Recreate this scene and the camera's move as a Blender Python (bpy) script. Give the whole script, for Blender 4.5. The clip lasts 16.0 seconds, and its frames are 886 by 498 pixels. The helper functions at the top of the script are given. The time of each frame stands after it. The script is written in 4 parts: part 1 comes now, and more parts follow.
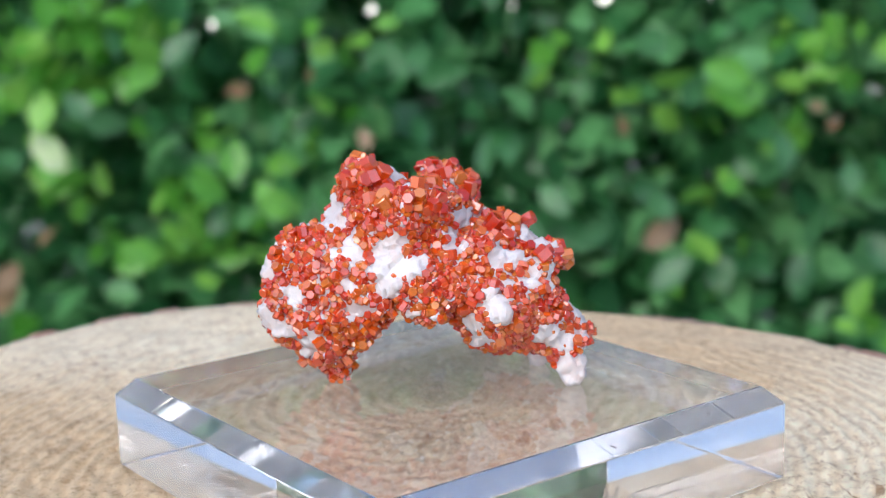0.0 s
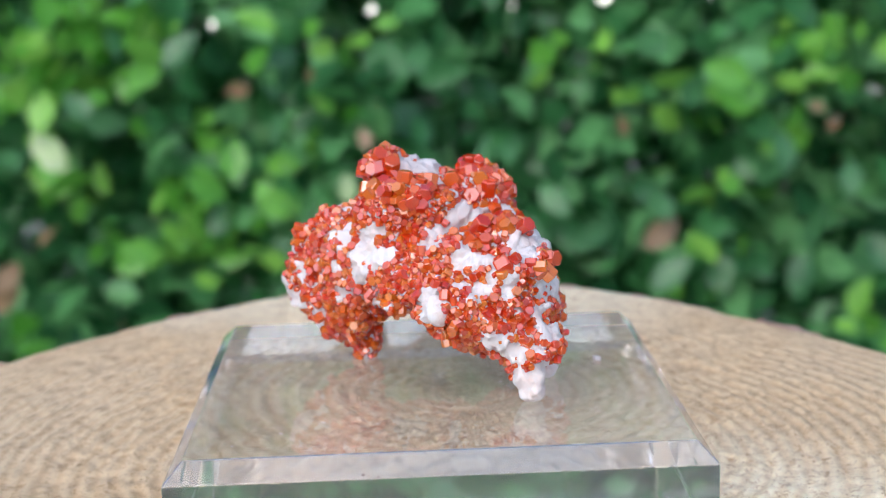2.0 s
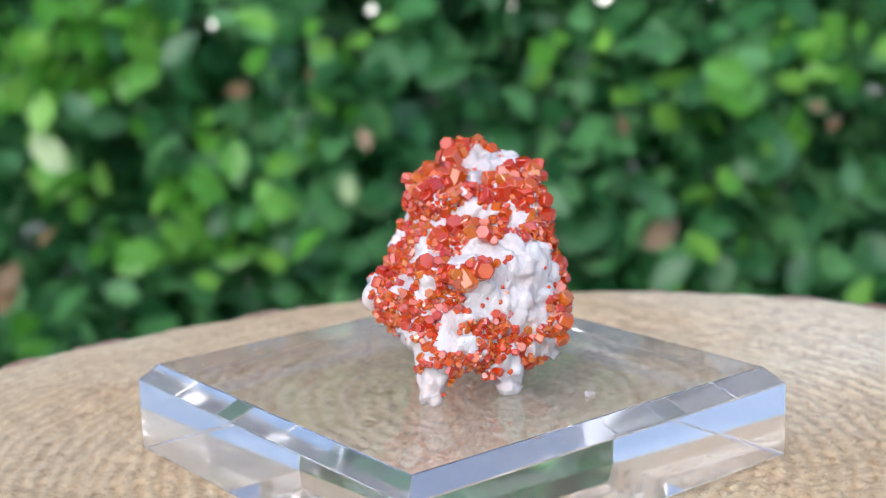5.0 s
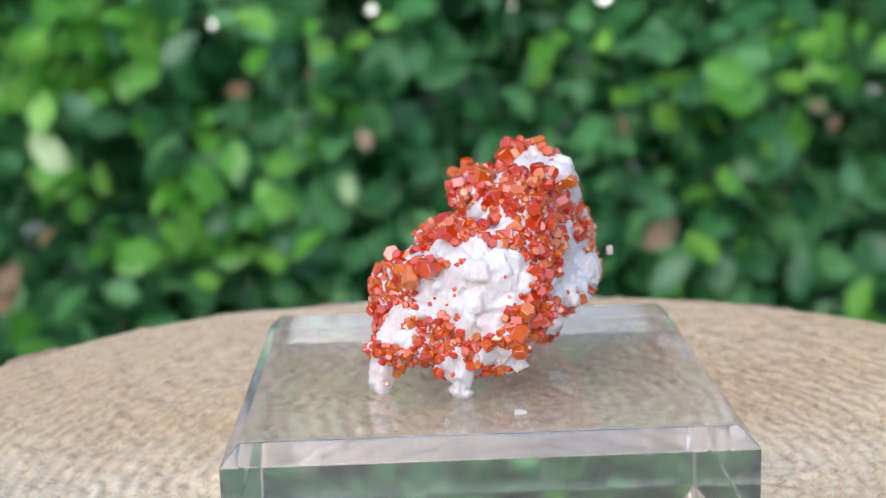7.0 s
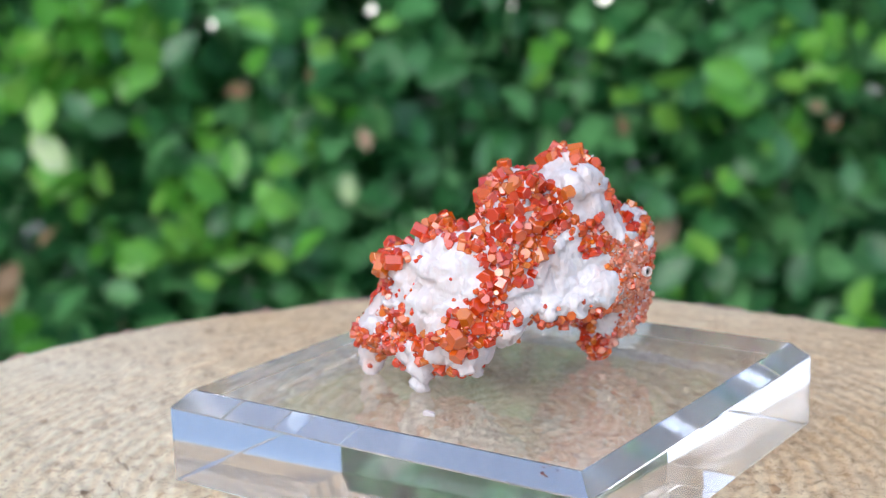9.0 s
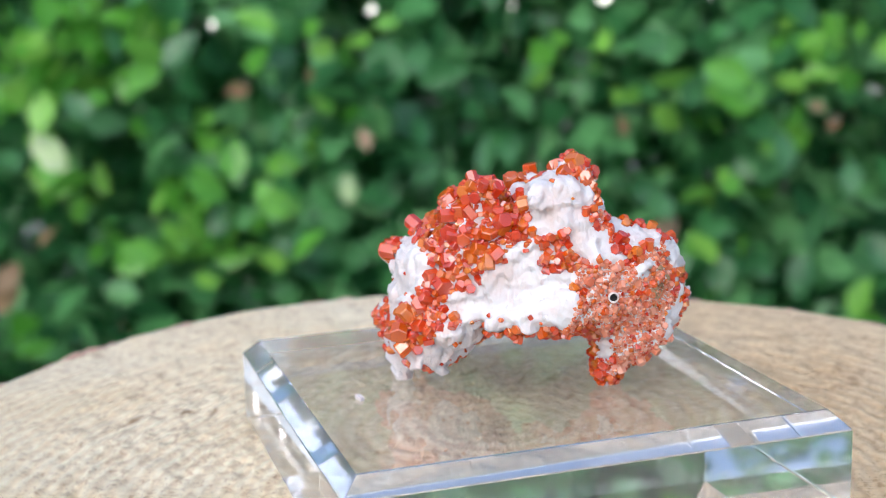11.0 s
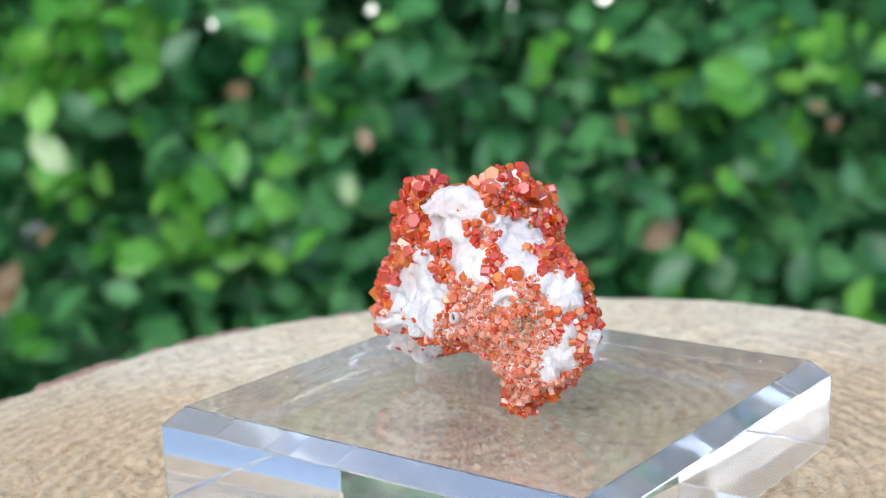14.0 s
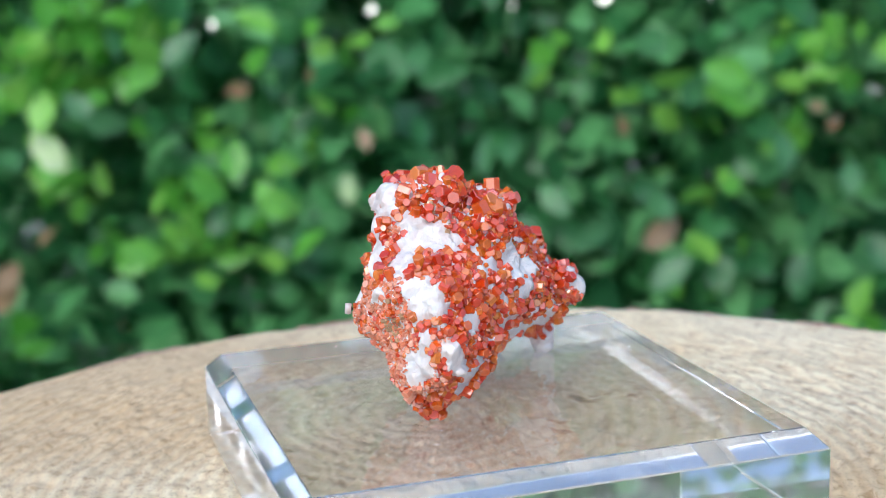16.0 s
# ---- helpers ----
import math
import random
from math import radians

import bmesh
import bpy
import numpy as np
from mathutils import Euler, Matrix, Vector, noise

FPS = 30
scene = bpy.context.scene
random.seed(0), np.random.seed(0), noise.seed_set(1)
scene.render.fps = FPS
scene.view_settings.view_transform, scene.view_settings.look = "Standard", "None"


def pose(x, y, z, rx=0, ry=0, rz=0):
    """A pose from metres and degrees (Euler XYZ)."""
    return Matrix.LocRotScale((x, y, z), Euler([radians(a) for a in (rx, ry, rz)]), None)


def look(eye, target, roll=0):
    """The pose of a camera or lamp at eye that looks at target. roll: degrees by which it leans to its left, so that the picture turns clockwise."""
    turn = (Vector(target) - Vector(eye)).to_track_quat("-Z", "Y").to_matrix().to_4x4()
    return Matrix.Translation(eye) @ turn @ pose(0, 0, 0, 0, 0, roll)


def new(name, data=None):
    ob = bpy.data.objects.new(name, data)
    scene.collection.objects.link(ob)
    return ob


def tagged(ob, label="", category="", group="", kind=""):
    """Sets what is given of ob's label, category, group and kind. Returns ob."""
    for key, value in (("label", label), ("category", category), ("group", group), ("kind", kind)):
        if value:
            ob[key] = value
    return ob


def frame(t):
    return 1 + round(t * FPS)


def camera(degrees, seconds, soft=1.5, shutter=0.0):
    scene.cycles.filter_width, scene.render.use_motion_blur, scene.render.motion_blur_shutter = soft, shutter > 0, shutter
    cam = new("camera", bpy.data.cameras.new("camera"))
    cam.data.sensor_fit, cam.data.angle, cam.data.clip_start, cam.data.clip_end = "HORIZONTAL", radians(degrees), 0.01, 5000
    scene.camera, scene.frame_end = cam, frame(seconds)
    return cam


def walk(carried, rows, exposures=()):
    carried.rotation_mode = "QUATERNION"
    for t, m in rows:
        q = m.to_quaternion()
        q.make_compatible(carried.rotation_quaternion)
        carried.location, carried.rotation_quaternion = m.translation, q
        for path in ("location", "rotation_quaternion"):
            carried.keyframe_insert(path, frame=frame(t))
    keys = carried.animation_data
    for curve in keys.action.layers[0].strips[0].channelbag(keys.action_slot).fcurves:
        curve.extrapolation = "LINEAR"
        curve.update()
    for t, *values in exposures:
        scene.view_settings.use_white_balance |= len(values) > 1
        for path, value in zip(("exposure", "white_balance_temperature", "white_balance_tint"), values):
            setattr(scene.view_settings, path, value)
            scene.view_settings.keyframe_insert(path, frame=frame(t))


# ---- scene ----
# ---- camera: a phone on a stand, held still ----
cam = camera(34.07, 16.0, soft=1.0)
cam.data.dof.use_dof = True
cam.data.dof.focus_distance = 0.138
cam.data.dof.aperture_fstop = 38.0
cam.data.dof.aperture_blades = 0
EYE = Vector((0.0, -0.149, 0.0556))
PAN, TILT = radians(-1.156), radians(12.035)
WAY = Vector((math.sin(PAN) * math.cos(TILT), math.cos(PAN) * math.cos(TILT), -math.sin(TILT)))
STAND_STILL = look(EYE, EYE + WAY, -1.763)
scene.cycles.max_bounces, scene.cycles.glossy_bounces, scene.cycles.transmission_bounces = 24, 20, 20
walk(cam, [(0.0, STAND_STILL), (16.0, STAND_STILL)], exposures=[(0.0, 0.40, 5750, 9), (9.0, 0.40, 5750, 9), (12.0, 0.49, 5800, 6), (16.0, 0.50, 5550, 4)])

# ---- light: open shade under a bright sky ----
world = bpy.data.worlds.new("sky")
scene.world = world
world.use_nodes = True
wt = world.node_tree
sky = wt.nodes.new("ShaderNodeTexSky")
sky.sky_type = "NISHITA"
sky.sun_disc = False
sky.sun_elevation, sky.sun_rotation = radians(42), radians(200)
sky.air_density, sky.dust_density, sky.ozone_density = 1.0, 3.0, 1.0
wt.links.new(sky.outputs["Color"], wt.nodes["Background"].inputs["Color"])
wt.nodes["Background"].inputs["Strength"].default_value = 0.15
sun = new("sun", bpy.data.lights.new("sun", "SUN"))
sun.data.energy, sun.data.angle, sun.data.color = 1.0, radians(120), (1.0, 0.97, 0.93)
sun.matrix_world = look((0, 0, 3), (0.35, 0.94, 3 - 0.85))


# ---- materials ----
def material(name):
    m = bpy.data.materials.new(name)
    m.use_nodes = True
    return m, m.node_tree, m.node_tree.nodes["Principled BSDF"]


def node(nt, kind, **values):
    n = nt.nodes.new(kind)
    for key, value in values.items():
        if key in n.inputs:
            n.inputs[key].default_value = value
    return n


def ramp(nt, source, *stops):
    r = nt.nodes.new("ShaderNodeValToRGB")
    e = r.color_ramp.elements
    while len(e) < len(stops):
        e.new(0.5)
    for el, (at, col) in zip(e, stops):
        el.position, el.color = at, (*col, 1)
    nt.links.new(source, r.inputs["Fac"])
    return r.outputs["Color"]


def blend(nt, kind, fac, a, b):
    n = nt.nodes.new("ShaderNodeMix")
    n.data_type, n.blend_type = "RGBA", kind
    for slot, value in ((0, fac), (6, a), (7, b)):
        if isinstance(value, (int, float)):
            n.inputs[slot].default_value = value
        elif isinstance(value, tuple):
            n.inputs[slot].default_value = (*value, 1)
        else:
            nt.links.new(value, n.inputs[slot])
    return n.outputs[2]


def grain(nt, scale, detail=4.0, rough=0.55, stretch=(1, 1, 1), distort=0.0):
    """Noise in the object's own space, scale in cells a metre."""
    co = nt.nodes.new("ShaderNodeTexCoord")
    mp = nt.nodes.new("ShaderNodeMapping")
    mp.inputs["Scale"].default_value = stretch
    nt.links.new(co.outputs["Object"], mp.inputs["Vector"])
    n = node(nt, "ShaderNodeTexNoise", Scale=scale, Detail=detail, Roughness=rough, Distortion=distort)
    nt.links.new(mp.outputs["Vector"], n.inputs["Vector"])
    return n.outputs["Fac"]


def bump(nt, bsdf, height, distance, strength=1.0, under=None):
    b = node(nt, "ShaderNodeBump", Strength=strength, Distance=distance)
    nt.links.new(height, b.inputs["Height"])
    if under:
        nt.links.new(under, b.inputs["Normal"])
    nt.links.new(b.outputs["Normal"], bsdf.inputs["Normal"])
    return b.outputs["Normal"]


def barite_material():
    m, nt, b = material("barite")
    c = ramp(nt, grain(nt, 260, 5), (0.30, (0.64, 0.52, 0.49)), (0.46, (0.70, 0.64, 0.64)), (0.62, (0.76, 0.725, 0.735)))
    stain = ramp(nt, grain(nt, 120, 6, 0.65), (0.58, (0, 0, 0)), (0.74, (0.7, 0.7, 0.7)))
    c = blend(nt, "MIX", stain, c, (0.72, 0.48, 0.38))
    nt.links.new(c, b.inputs["Base Color"])
    b.inputs["Roughness"].default_value = 0.45
    b.inputs["Subsurface Weight"].default_value = 0.25
    b.inputs["Subsurface Radius"].default_value = (1.0, 0.7, 0.6)
    b.inputs["Subsurface Scale"].default_value = 0.0012
    co = nt.nodes.new("ShaderNodeTexCoord")
    flake = node(nt, "ShaderNodeTexVoronoi", Scale=620.0, Randomness=1.0)
    nt.links.new(co.outputs["Object"], flake.inputs["Vector"])
    n = bump(nt, b, flake.outputs["Distance"], -0.0005, 0.5)
    n = bump(nt, b, grain(nt, 800, 6, 0.65, (1, 1, 0.3), 0.8), 0.0008, 0.45, n)
    bump(nt, b, grain(nt, 3000, 3), 0.0001, 0.5, n)
    return m


def vanadinite_material(random_from):
    m, nt, b = material("vanadinite")
    src = nt.nodes.new("ShaderNodeObjectInfo") if random_from == "object" else nt.nodes.new("ShaderNodeNewGeometry")
    rnd = src.outputs["Random"] if random_from == "object" else src.outputs["Random Per Island"]
    c = ramp(nt, rnd, (0.0, (0.80, 0.034, 0.003)), (0.35, (0.93, 0.075, 0.004)), (0.7, (0.97, 0.15, 0.006)), (1.0, (0.98, 0.26, 0.015)))
    mot = ramp(nt, grain(nt, 1400, 3), (0.35, (0.75, 0.75, 0.75)), (0.65, (1.15, 1.15, 1.15)))
    nt.links.new(blend(nt, "MULTIPLY", 1.0, c, mot), b.inputs["Base Color"])
    b.inputs["Roughness"].default_value = 0.02
    b.inputs["IOR"].default_value = 2.0
    b.inputs["Transmission Weight"].default_value = 0.42
    return m


def crust_material():
    """Druse of tiny pale orange crystals."""
    m, nt, b = material("druse")
    g = nt.nodes.new("ShaderNodeNewGeometry")
    c = ramp(nt, g.outputs["Random Per Island"], (0.0, (0.60, 0.16, 0.08)), (0.5, (0.74, 0.36, 0.26)), (1.0, (0.64, 0.16, 0.06)))
    nt.links.new(c, b.inputs["Base Color"])
    b.inputs["Roughness"].default_value = 0.18
    b.inputs["Subsurface Weight"].default_value = 0.3
    b.inputs["Subsurface Radius"].default_value = (1.0, 0.5, 0.3)
    b.inputs["Subsurface Scale"].default_value = 0.0006
    return m


def clay_material():
    m, nt, b = material("clay")
    c = ramp(nt, grain(nt, 900, 5), (0.3, (0.22, 0.12, 0.06)), (0.7, (0.50, 0.32, 0.18)))
    nt.links.new(c, b.inputs["Base Color"])
    b.inputs["Roughness"].default_value = 0.9
    return m


def acrylic_material():
    m, nt, b = material("acrylic")
    b.inputs["Base Color"].default_value = (0.94, 0.94, 0.955, 1)
    b.inputs["Roughness"].default_value = 0.0
    b.inputs["IOR"].default_value = 1.49
    # the white diffuse rest is dust film and also lightens dark bevel reflections
    b.inputs["Transmission Weight"].default_value = 0.97
    return m


def wood_material():
    """Sawn end grain: rings round the pith, torn fibre, pale sapwood."""
    m, nt, b = material("end_grain")
    co = nt.nodes.new("ShaderNodeTexCoord")
    mp = nt.nodes.new("ShaderNodeMapping")
    mp.inputs["Location"].default_value = (-PITH[0], -PITH[1], 0)
    nt.links.new(co.outputs["Object"], mp.inputs["Vector"])
    wob = node(nt, "ShaderNodeTexNoise", Scale=28, Detail=3, Roughness=0.5)
    nt.links.new(mp.outputs["Vector"], wob.inputs["Vector"])
    flat = nt.nodes.new("ShaderNodeVectorMath")
    flat.operation = "MULTIPLY"
    flat.inputs[1].default_value = (1, 1, 0)
    nt.links.new(mp.outputs["Vector"], flat.inputs[0])
    ln = nt.nodes.new("ShaderNodeVectorMath")
    ln.operation = "LENGTH"
    nt.links.new(flat.outputs[0], ln.inputs[0])
    add = nt.nodes.new("ShaderNodeMath")
    add.operation = "MULTIPLY_ADD"
    nt.links.new(wob.outputs["Fac"], add.inputs[0])
    add.inputs[1].default_value = 0.005
    nt.links.new(ln.outputs["Value"], add.inputs[2])
    sc = nt.nodes.new("ShaderNodeMath")
    sc.operation = "MULTIPLY"
    nt.links.new(add.outputs[0], sc.inputs[0])
    sc.inputs[1].default_value = 2 * math.pi / 0.0021
    si = nt.nodes.new("ShaderNodeMath")
    si.operation = "SINE"
    nt.links.new(sc.outputs[0], si.inputs[0])
    half = nt.nodes.new("ShaderNodeMath")
    half.operation = "MULTIPLY_ADD"
    nt.links.new(si.outputs[0], half.inputs[0])
    half.inputs[1].default_value = half.inputs[2].default_value = 0.5
    rings = ramp(nt, half.outputs[0], (0.0, (0.72, 0.50, 0.28)), (0.45, (0.94, 0.80, 0.55)), (1.0, (0.97, 0.87, 0.66)))
    broad = ramp(nt, grain(nt, 26, 4), (0.30, (0.98, 0.90, 0.72)), (0.70, (0.96, 0.81, 0.57)))
    c = blend(nt, "MIX", 0.34, broad, rings)
    # browner, darker sectors of the sawn face
    for x, y, size in DARK_SECTORS:
        far = nt.nodes.new("ShaderNodeVectorMath")
        far.operation = "DISTANCE"
        nt.links.new(co.outputs["Object"], far.inputs[0])
        far.inputs[1].default_value = (x, y, 0)
        reach = node(nt, "ShaderNodeMath")
        reach.operation = "MULTIPLY_ADD"
        nt.links.new(wob.outputs["Fac"], reach.inputs[0])
        reach.inputs[1].default_value = -0.03
        nt.links.new(far.outputs["Value"], reach.inputs[2])
        c = blend(nt, "MIX", ramp(nt, reach.outputs[0], (max(0.0, size * 0.3), (0.65, 0.65, 0.65)), (size, (0, 0, 0))), c, blend(nt, "MULTIPLY", 1.0, c, (0.72, 0.58, 0.44)))
    # tuft, fib and pit also put shade between torn fibres into the colour
    tuft = ramp(nt, grain(nt, 620, 5, 0.7, (1, 1, 1), 1.2), (0.36, (0.52, 0.34, 0.20)), (0.46, (1, 1, 1)), (0.65, (1.08, 1.07, 1.05)))
    c = blend(nt, "MULTIPLY", 0.48, c, tuft)
    fleck = ramp(nt, grain(nt, 520, 3, 0.5, (1.0, 0.45, 1.0), 0.6), (0.60, (0, 0, 0)), (0.68, (1, 1, 1)))
    c = blend(nt, "MIX", blend(nt, "MULTIPLY", 1.0, fleck, ramp(nt, grain(nt, 35, 2), (0.45, (0, 0, 0)), (0.65, (0.7, 0.7, 0.7)))), c, (0.36, 0.19, 0.09))
    fib = grain(nt, 2300, 6, 0.75)
    c = blend(nt, "MULTIPLY", 0.9, c, ramp(nt, fib, (0.31, (0.48, 0.35, 0.24)), (0.41, (1.0, 1.0, 1.0)), (0.62, (1.06, 1.04, 1.0))))
    co2 = nt.nodes.new("ShaderNodeTexCoord")
    pit = node(nt, "ShaderNodeTexVoronoi", Scale=850.0, Randomness=1.0)
    nt.links.new(co2.outputs["Object"], pit.inputs["Vector"])
    c = blend(nt, "MULTIPLY", 0.32, c, ramp(nt, pit.outputs["Distance"], (0.10, (1.08, 1.06, 1.02)), (0.55, (1.0, 0.97, 0.93)), (0.85, (0.62, 0.50, 0.40))))
    nt.links.new(c, b.inputs["Base Color"])
    b.inputs["Roughness"].default_value = 0.85
    b.inputs["Specular IOR Level"].default_value = 0.2
    n = bump(nt, b, fib, 0.0004, 1.0)
    n = bump(nt, b, pit.outputs["Distance"], -0.0004, 0.25, n)
    bump(nt, b, half.outputs[0], 0.0005, 0.5, n)
    return m


def bark_material():
    m, nt, b = material("bark")
    c = ramp(nt, grain(nt, 160, 6), (0.3, (0.46, 0.25, 0.17)), (0.7, (0.72, 0.47, 0.34)))
    nt.links.new(c, b.inputs["Base Color"])
    b.inputs["Roughness"].default_value = 0.9
    bump(nt, b, grain(nt, 300, 6, 0.7), 0.002, 0.8)
    return m


def leaf_material(name, dark, mid, light):
    m, nt, b = material(name)
    g = nt.nodes.new("ShaderNodeNewGeometry")
    c = ramp(nt, g.outputs["Random Per Island"], (0.0, dark), (0.55, mid), (1.0, light))
    c = blend(nt, "MULTIPLY", 0.6, c, ramp(nt, grain(nt, 60, 3), (0.3, (0.7, 0.7, 0.7)), (0.7, (1.2, 1.2, 1.1))))
    nt.links.new(c, b.inputs["Base Color"])
    b.inputs["Roughness"].default_value = 0.28
    tr = nt.nodes.new("ShaderNodeBsdfTranslucent")
    nt.links.new(c, tr.inputs["Color"])
    mix = nt.nodes.new("ShaderNodeMixShader")
    mix.inputs[0].default_value = 0.3
    nt.links.new(b.outputs[0], mix.inputs[1])
    nt.links.new(tr.outputs[0], mix.inputs[2])
    nt.links.new(mix.outputs[0], nt.nodes["Material Output"].inputs["Surface"])
    return m


def earth_material():
    m, nt, b = material("pale_ground")
    # unseen ground, kept pale as a reflector for the acrylic's bevels
    c = ramp(nt, grain(nt, 14, 8, 0.65), (0.3, (0.24, 0.22, 0.19)), (0.7, (0.42, 0.39, 0.35)))
    nt.links.new(c, b.inputs["Base Color"])
    b.inputs["Roughness"].default_value = 0.97
    bump(nt, b, grain(nt, 60, 8, 0.7), 0.02, 0.8)
    return m


PITH = (-0.004, 0.004)
DARK_SECTORS = ((-0.062, -0.008, 0.042), (-0.008, -0.060, 0.034), (0.016, 0.058, 0.036))
BARITE = barite_material()
CRYSTAL = vanadinite_material("object")
CRYSTAL_CRUST = vanadinite_material("island")
ACRYLIC = acrylic_material()
WOOD = wood_material()
BARK = bark_material()
LEAF = leaf_material("leaf", (0.028, 0.115, 0.042), (0.085, 0.285, 0.09), (0.24, 0.54, 0.21))
LEAF_YOUNG = leaf_material("young_leaf", (0.10, 0.33, 0.035), (0.17, 0.46, 0.06), (0.27, 0.56, 0.09))
LEAF_BROAD = leaf_material("broad_leaf", (0.05, 0.16, 0.06), (0.07, 0.20, 0.075), (0.10, 0.25, 0.10))
LEAF_PALE = leaf_material("pale_leaf", (0.42, 0.55, 0.26), (0.46, 0.60, 0.30), (0.50, 0.64, 0.33))
LEAF_DRY = leaf_material("dry_leaf", (0.26, 0.13, 0.07), (0.28, 0.18, 0.10), (0.34, 0.26, 0.15))
EARTH = earth_material()
DRUSE = crust_material()
# near-black colour that stands in for the shade inside the small hole
PORE_SHADE, _nt, _b = material("pore_shade")
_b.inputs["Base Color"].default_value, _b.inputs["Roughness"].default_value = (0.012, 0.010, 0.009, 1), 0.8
CLAY = clay_material()


# ---- making meshes ----
def mesh_of(name, verts, faces, mat, smooth=False):
    me = bpy.data.meshes.new(name)
    me.from_pydata([tuple(v) for v in verts], [], [tuple(f) for f in faces])
    if mat:
        me.materials.append(mat)
    if smooth:
        me.polygons.foreach_set("use_smooth", [True] * len(me.polygons))
    me.update()
    return me


def part(name, data, parent, label=""):
    ob = new(name, data)
    ob.parent = parent
    if label:
        ob["label"] = label
    return ob


def smooth_noise(p, scale, seed=0.0):
    return noise.noise(Vector((p[0] * scale + seed, p[1] * scale - seed, p[2] * scale + 2 * seed)))


# ---- the ground and what closes the distance ----
GROUND_Z = -0.40


def build_ground():
    n, reach = 60, 60.0
    verts, faces = [], []
    for i in range(n + 1):
        for j in range(n + 1):
            u, v = 2 * i / n - 1, 2 * j / n - 1
            x, y = reach * u * abs(u), reach * v * abs(v)
            verts.append((x, y, GROUND_Z + 0.01 * noise.noise(Vector((x * 2, y * 2, 0)))-0.01))
    for i in range(n):
        for j in range(n):
            a = i * (n + 1) + j
            faces.append((a, a + n + 1, a + n + 2, a + 1))
    tagged(new("ground", mesh_of("ground", verts, faces, EARTH, True)), "pale rough unseen ground below the hedge, lightens reflections in the acrylic", "ground", kind="structure")


# ---- the hedge ----
def leaf_shape(long, wide, fold, droop):
    """One leaf with a folded blade, along +y, 10 faces."""
    xs = [(0.0, 0.04), (0.18, 0.66), (0.45, 1.0), (0.75, 0.68), (1.0, 0.02)]
    v, f = [], []
    for s, w in xs:
        z = -droop * long * s * s
        h = 0.5 * wide * w
        v += [(-h, s * long, z + fold * h), (0, s * long, z), (h, s * long, z + fold * h)]
    for i in range(len(xs) - 1):
        a = 3 * i
        f += [(a, a + 1, a + 4, a + 3), (a + 1, a + 2, a + 5, a + 4)]
    return np.array(v), f


def leaf_cloud(name, places, mat, rng, long, parent, label=""):
    """places: rows of x, y, z, yaw, pitch, roll, size; one mesh of leaves."""
    V, F, at = [], [], 0
    for x, y, z, yaw, pitch, roll, size in places:
        v, f = leaf_shape(long * size, long * size * rng.uniform(0.55, 0.72), rng.uniform(0.1, 0.5), rng.uniform(0.0, 0.3))
        m = np.array(Euler((pitch, roll, yaw), "XYZ").to_matrix())
        V.append(v @ m.T + (x, y, z))
        F += [tuple(i + at for i in q) for q in f]
        at += len(v)
    ob = part(name, mesh_of(name, np.concatenate(V), F, mat, True), parent, label)
    return tagged(ob, kind="stuff")


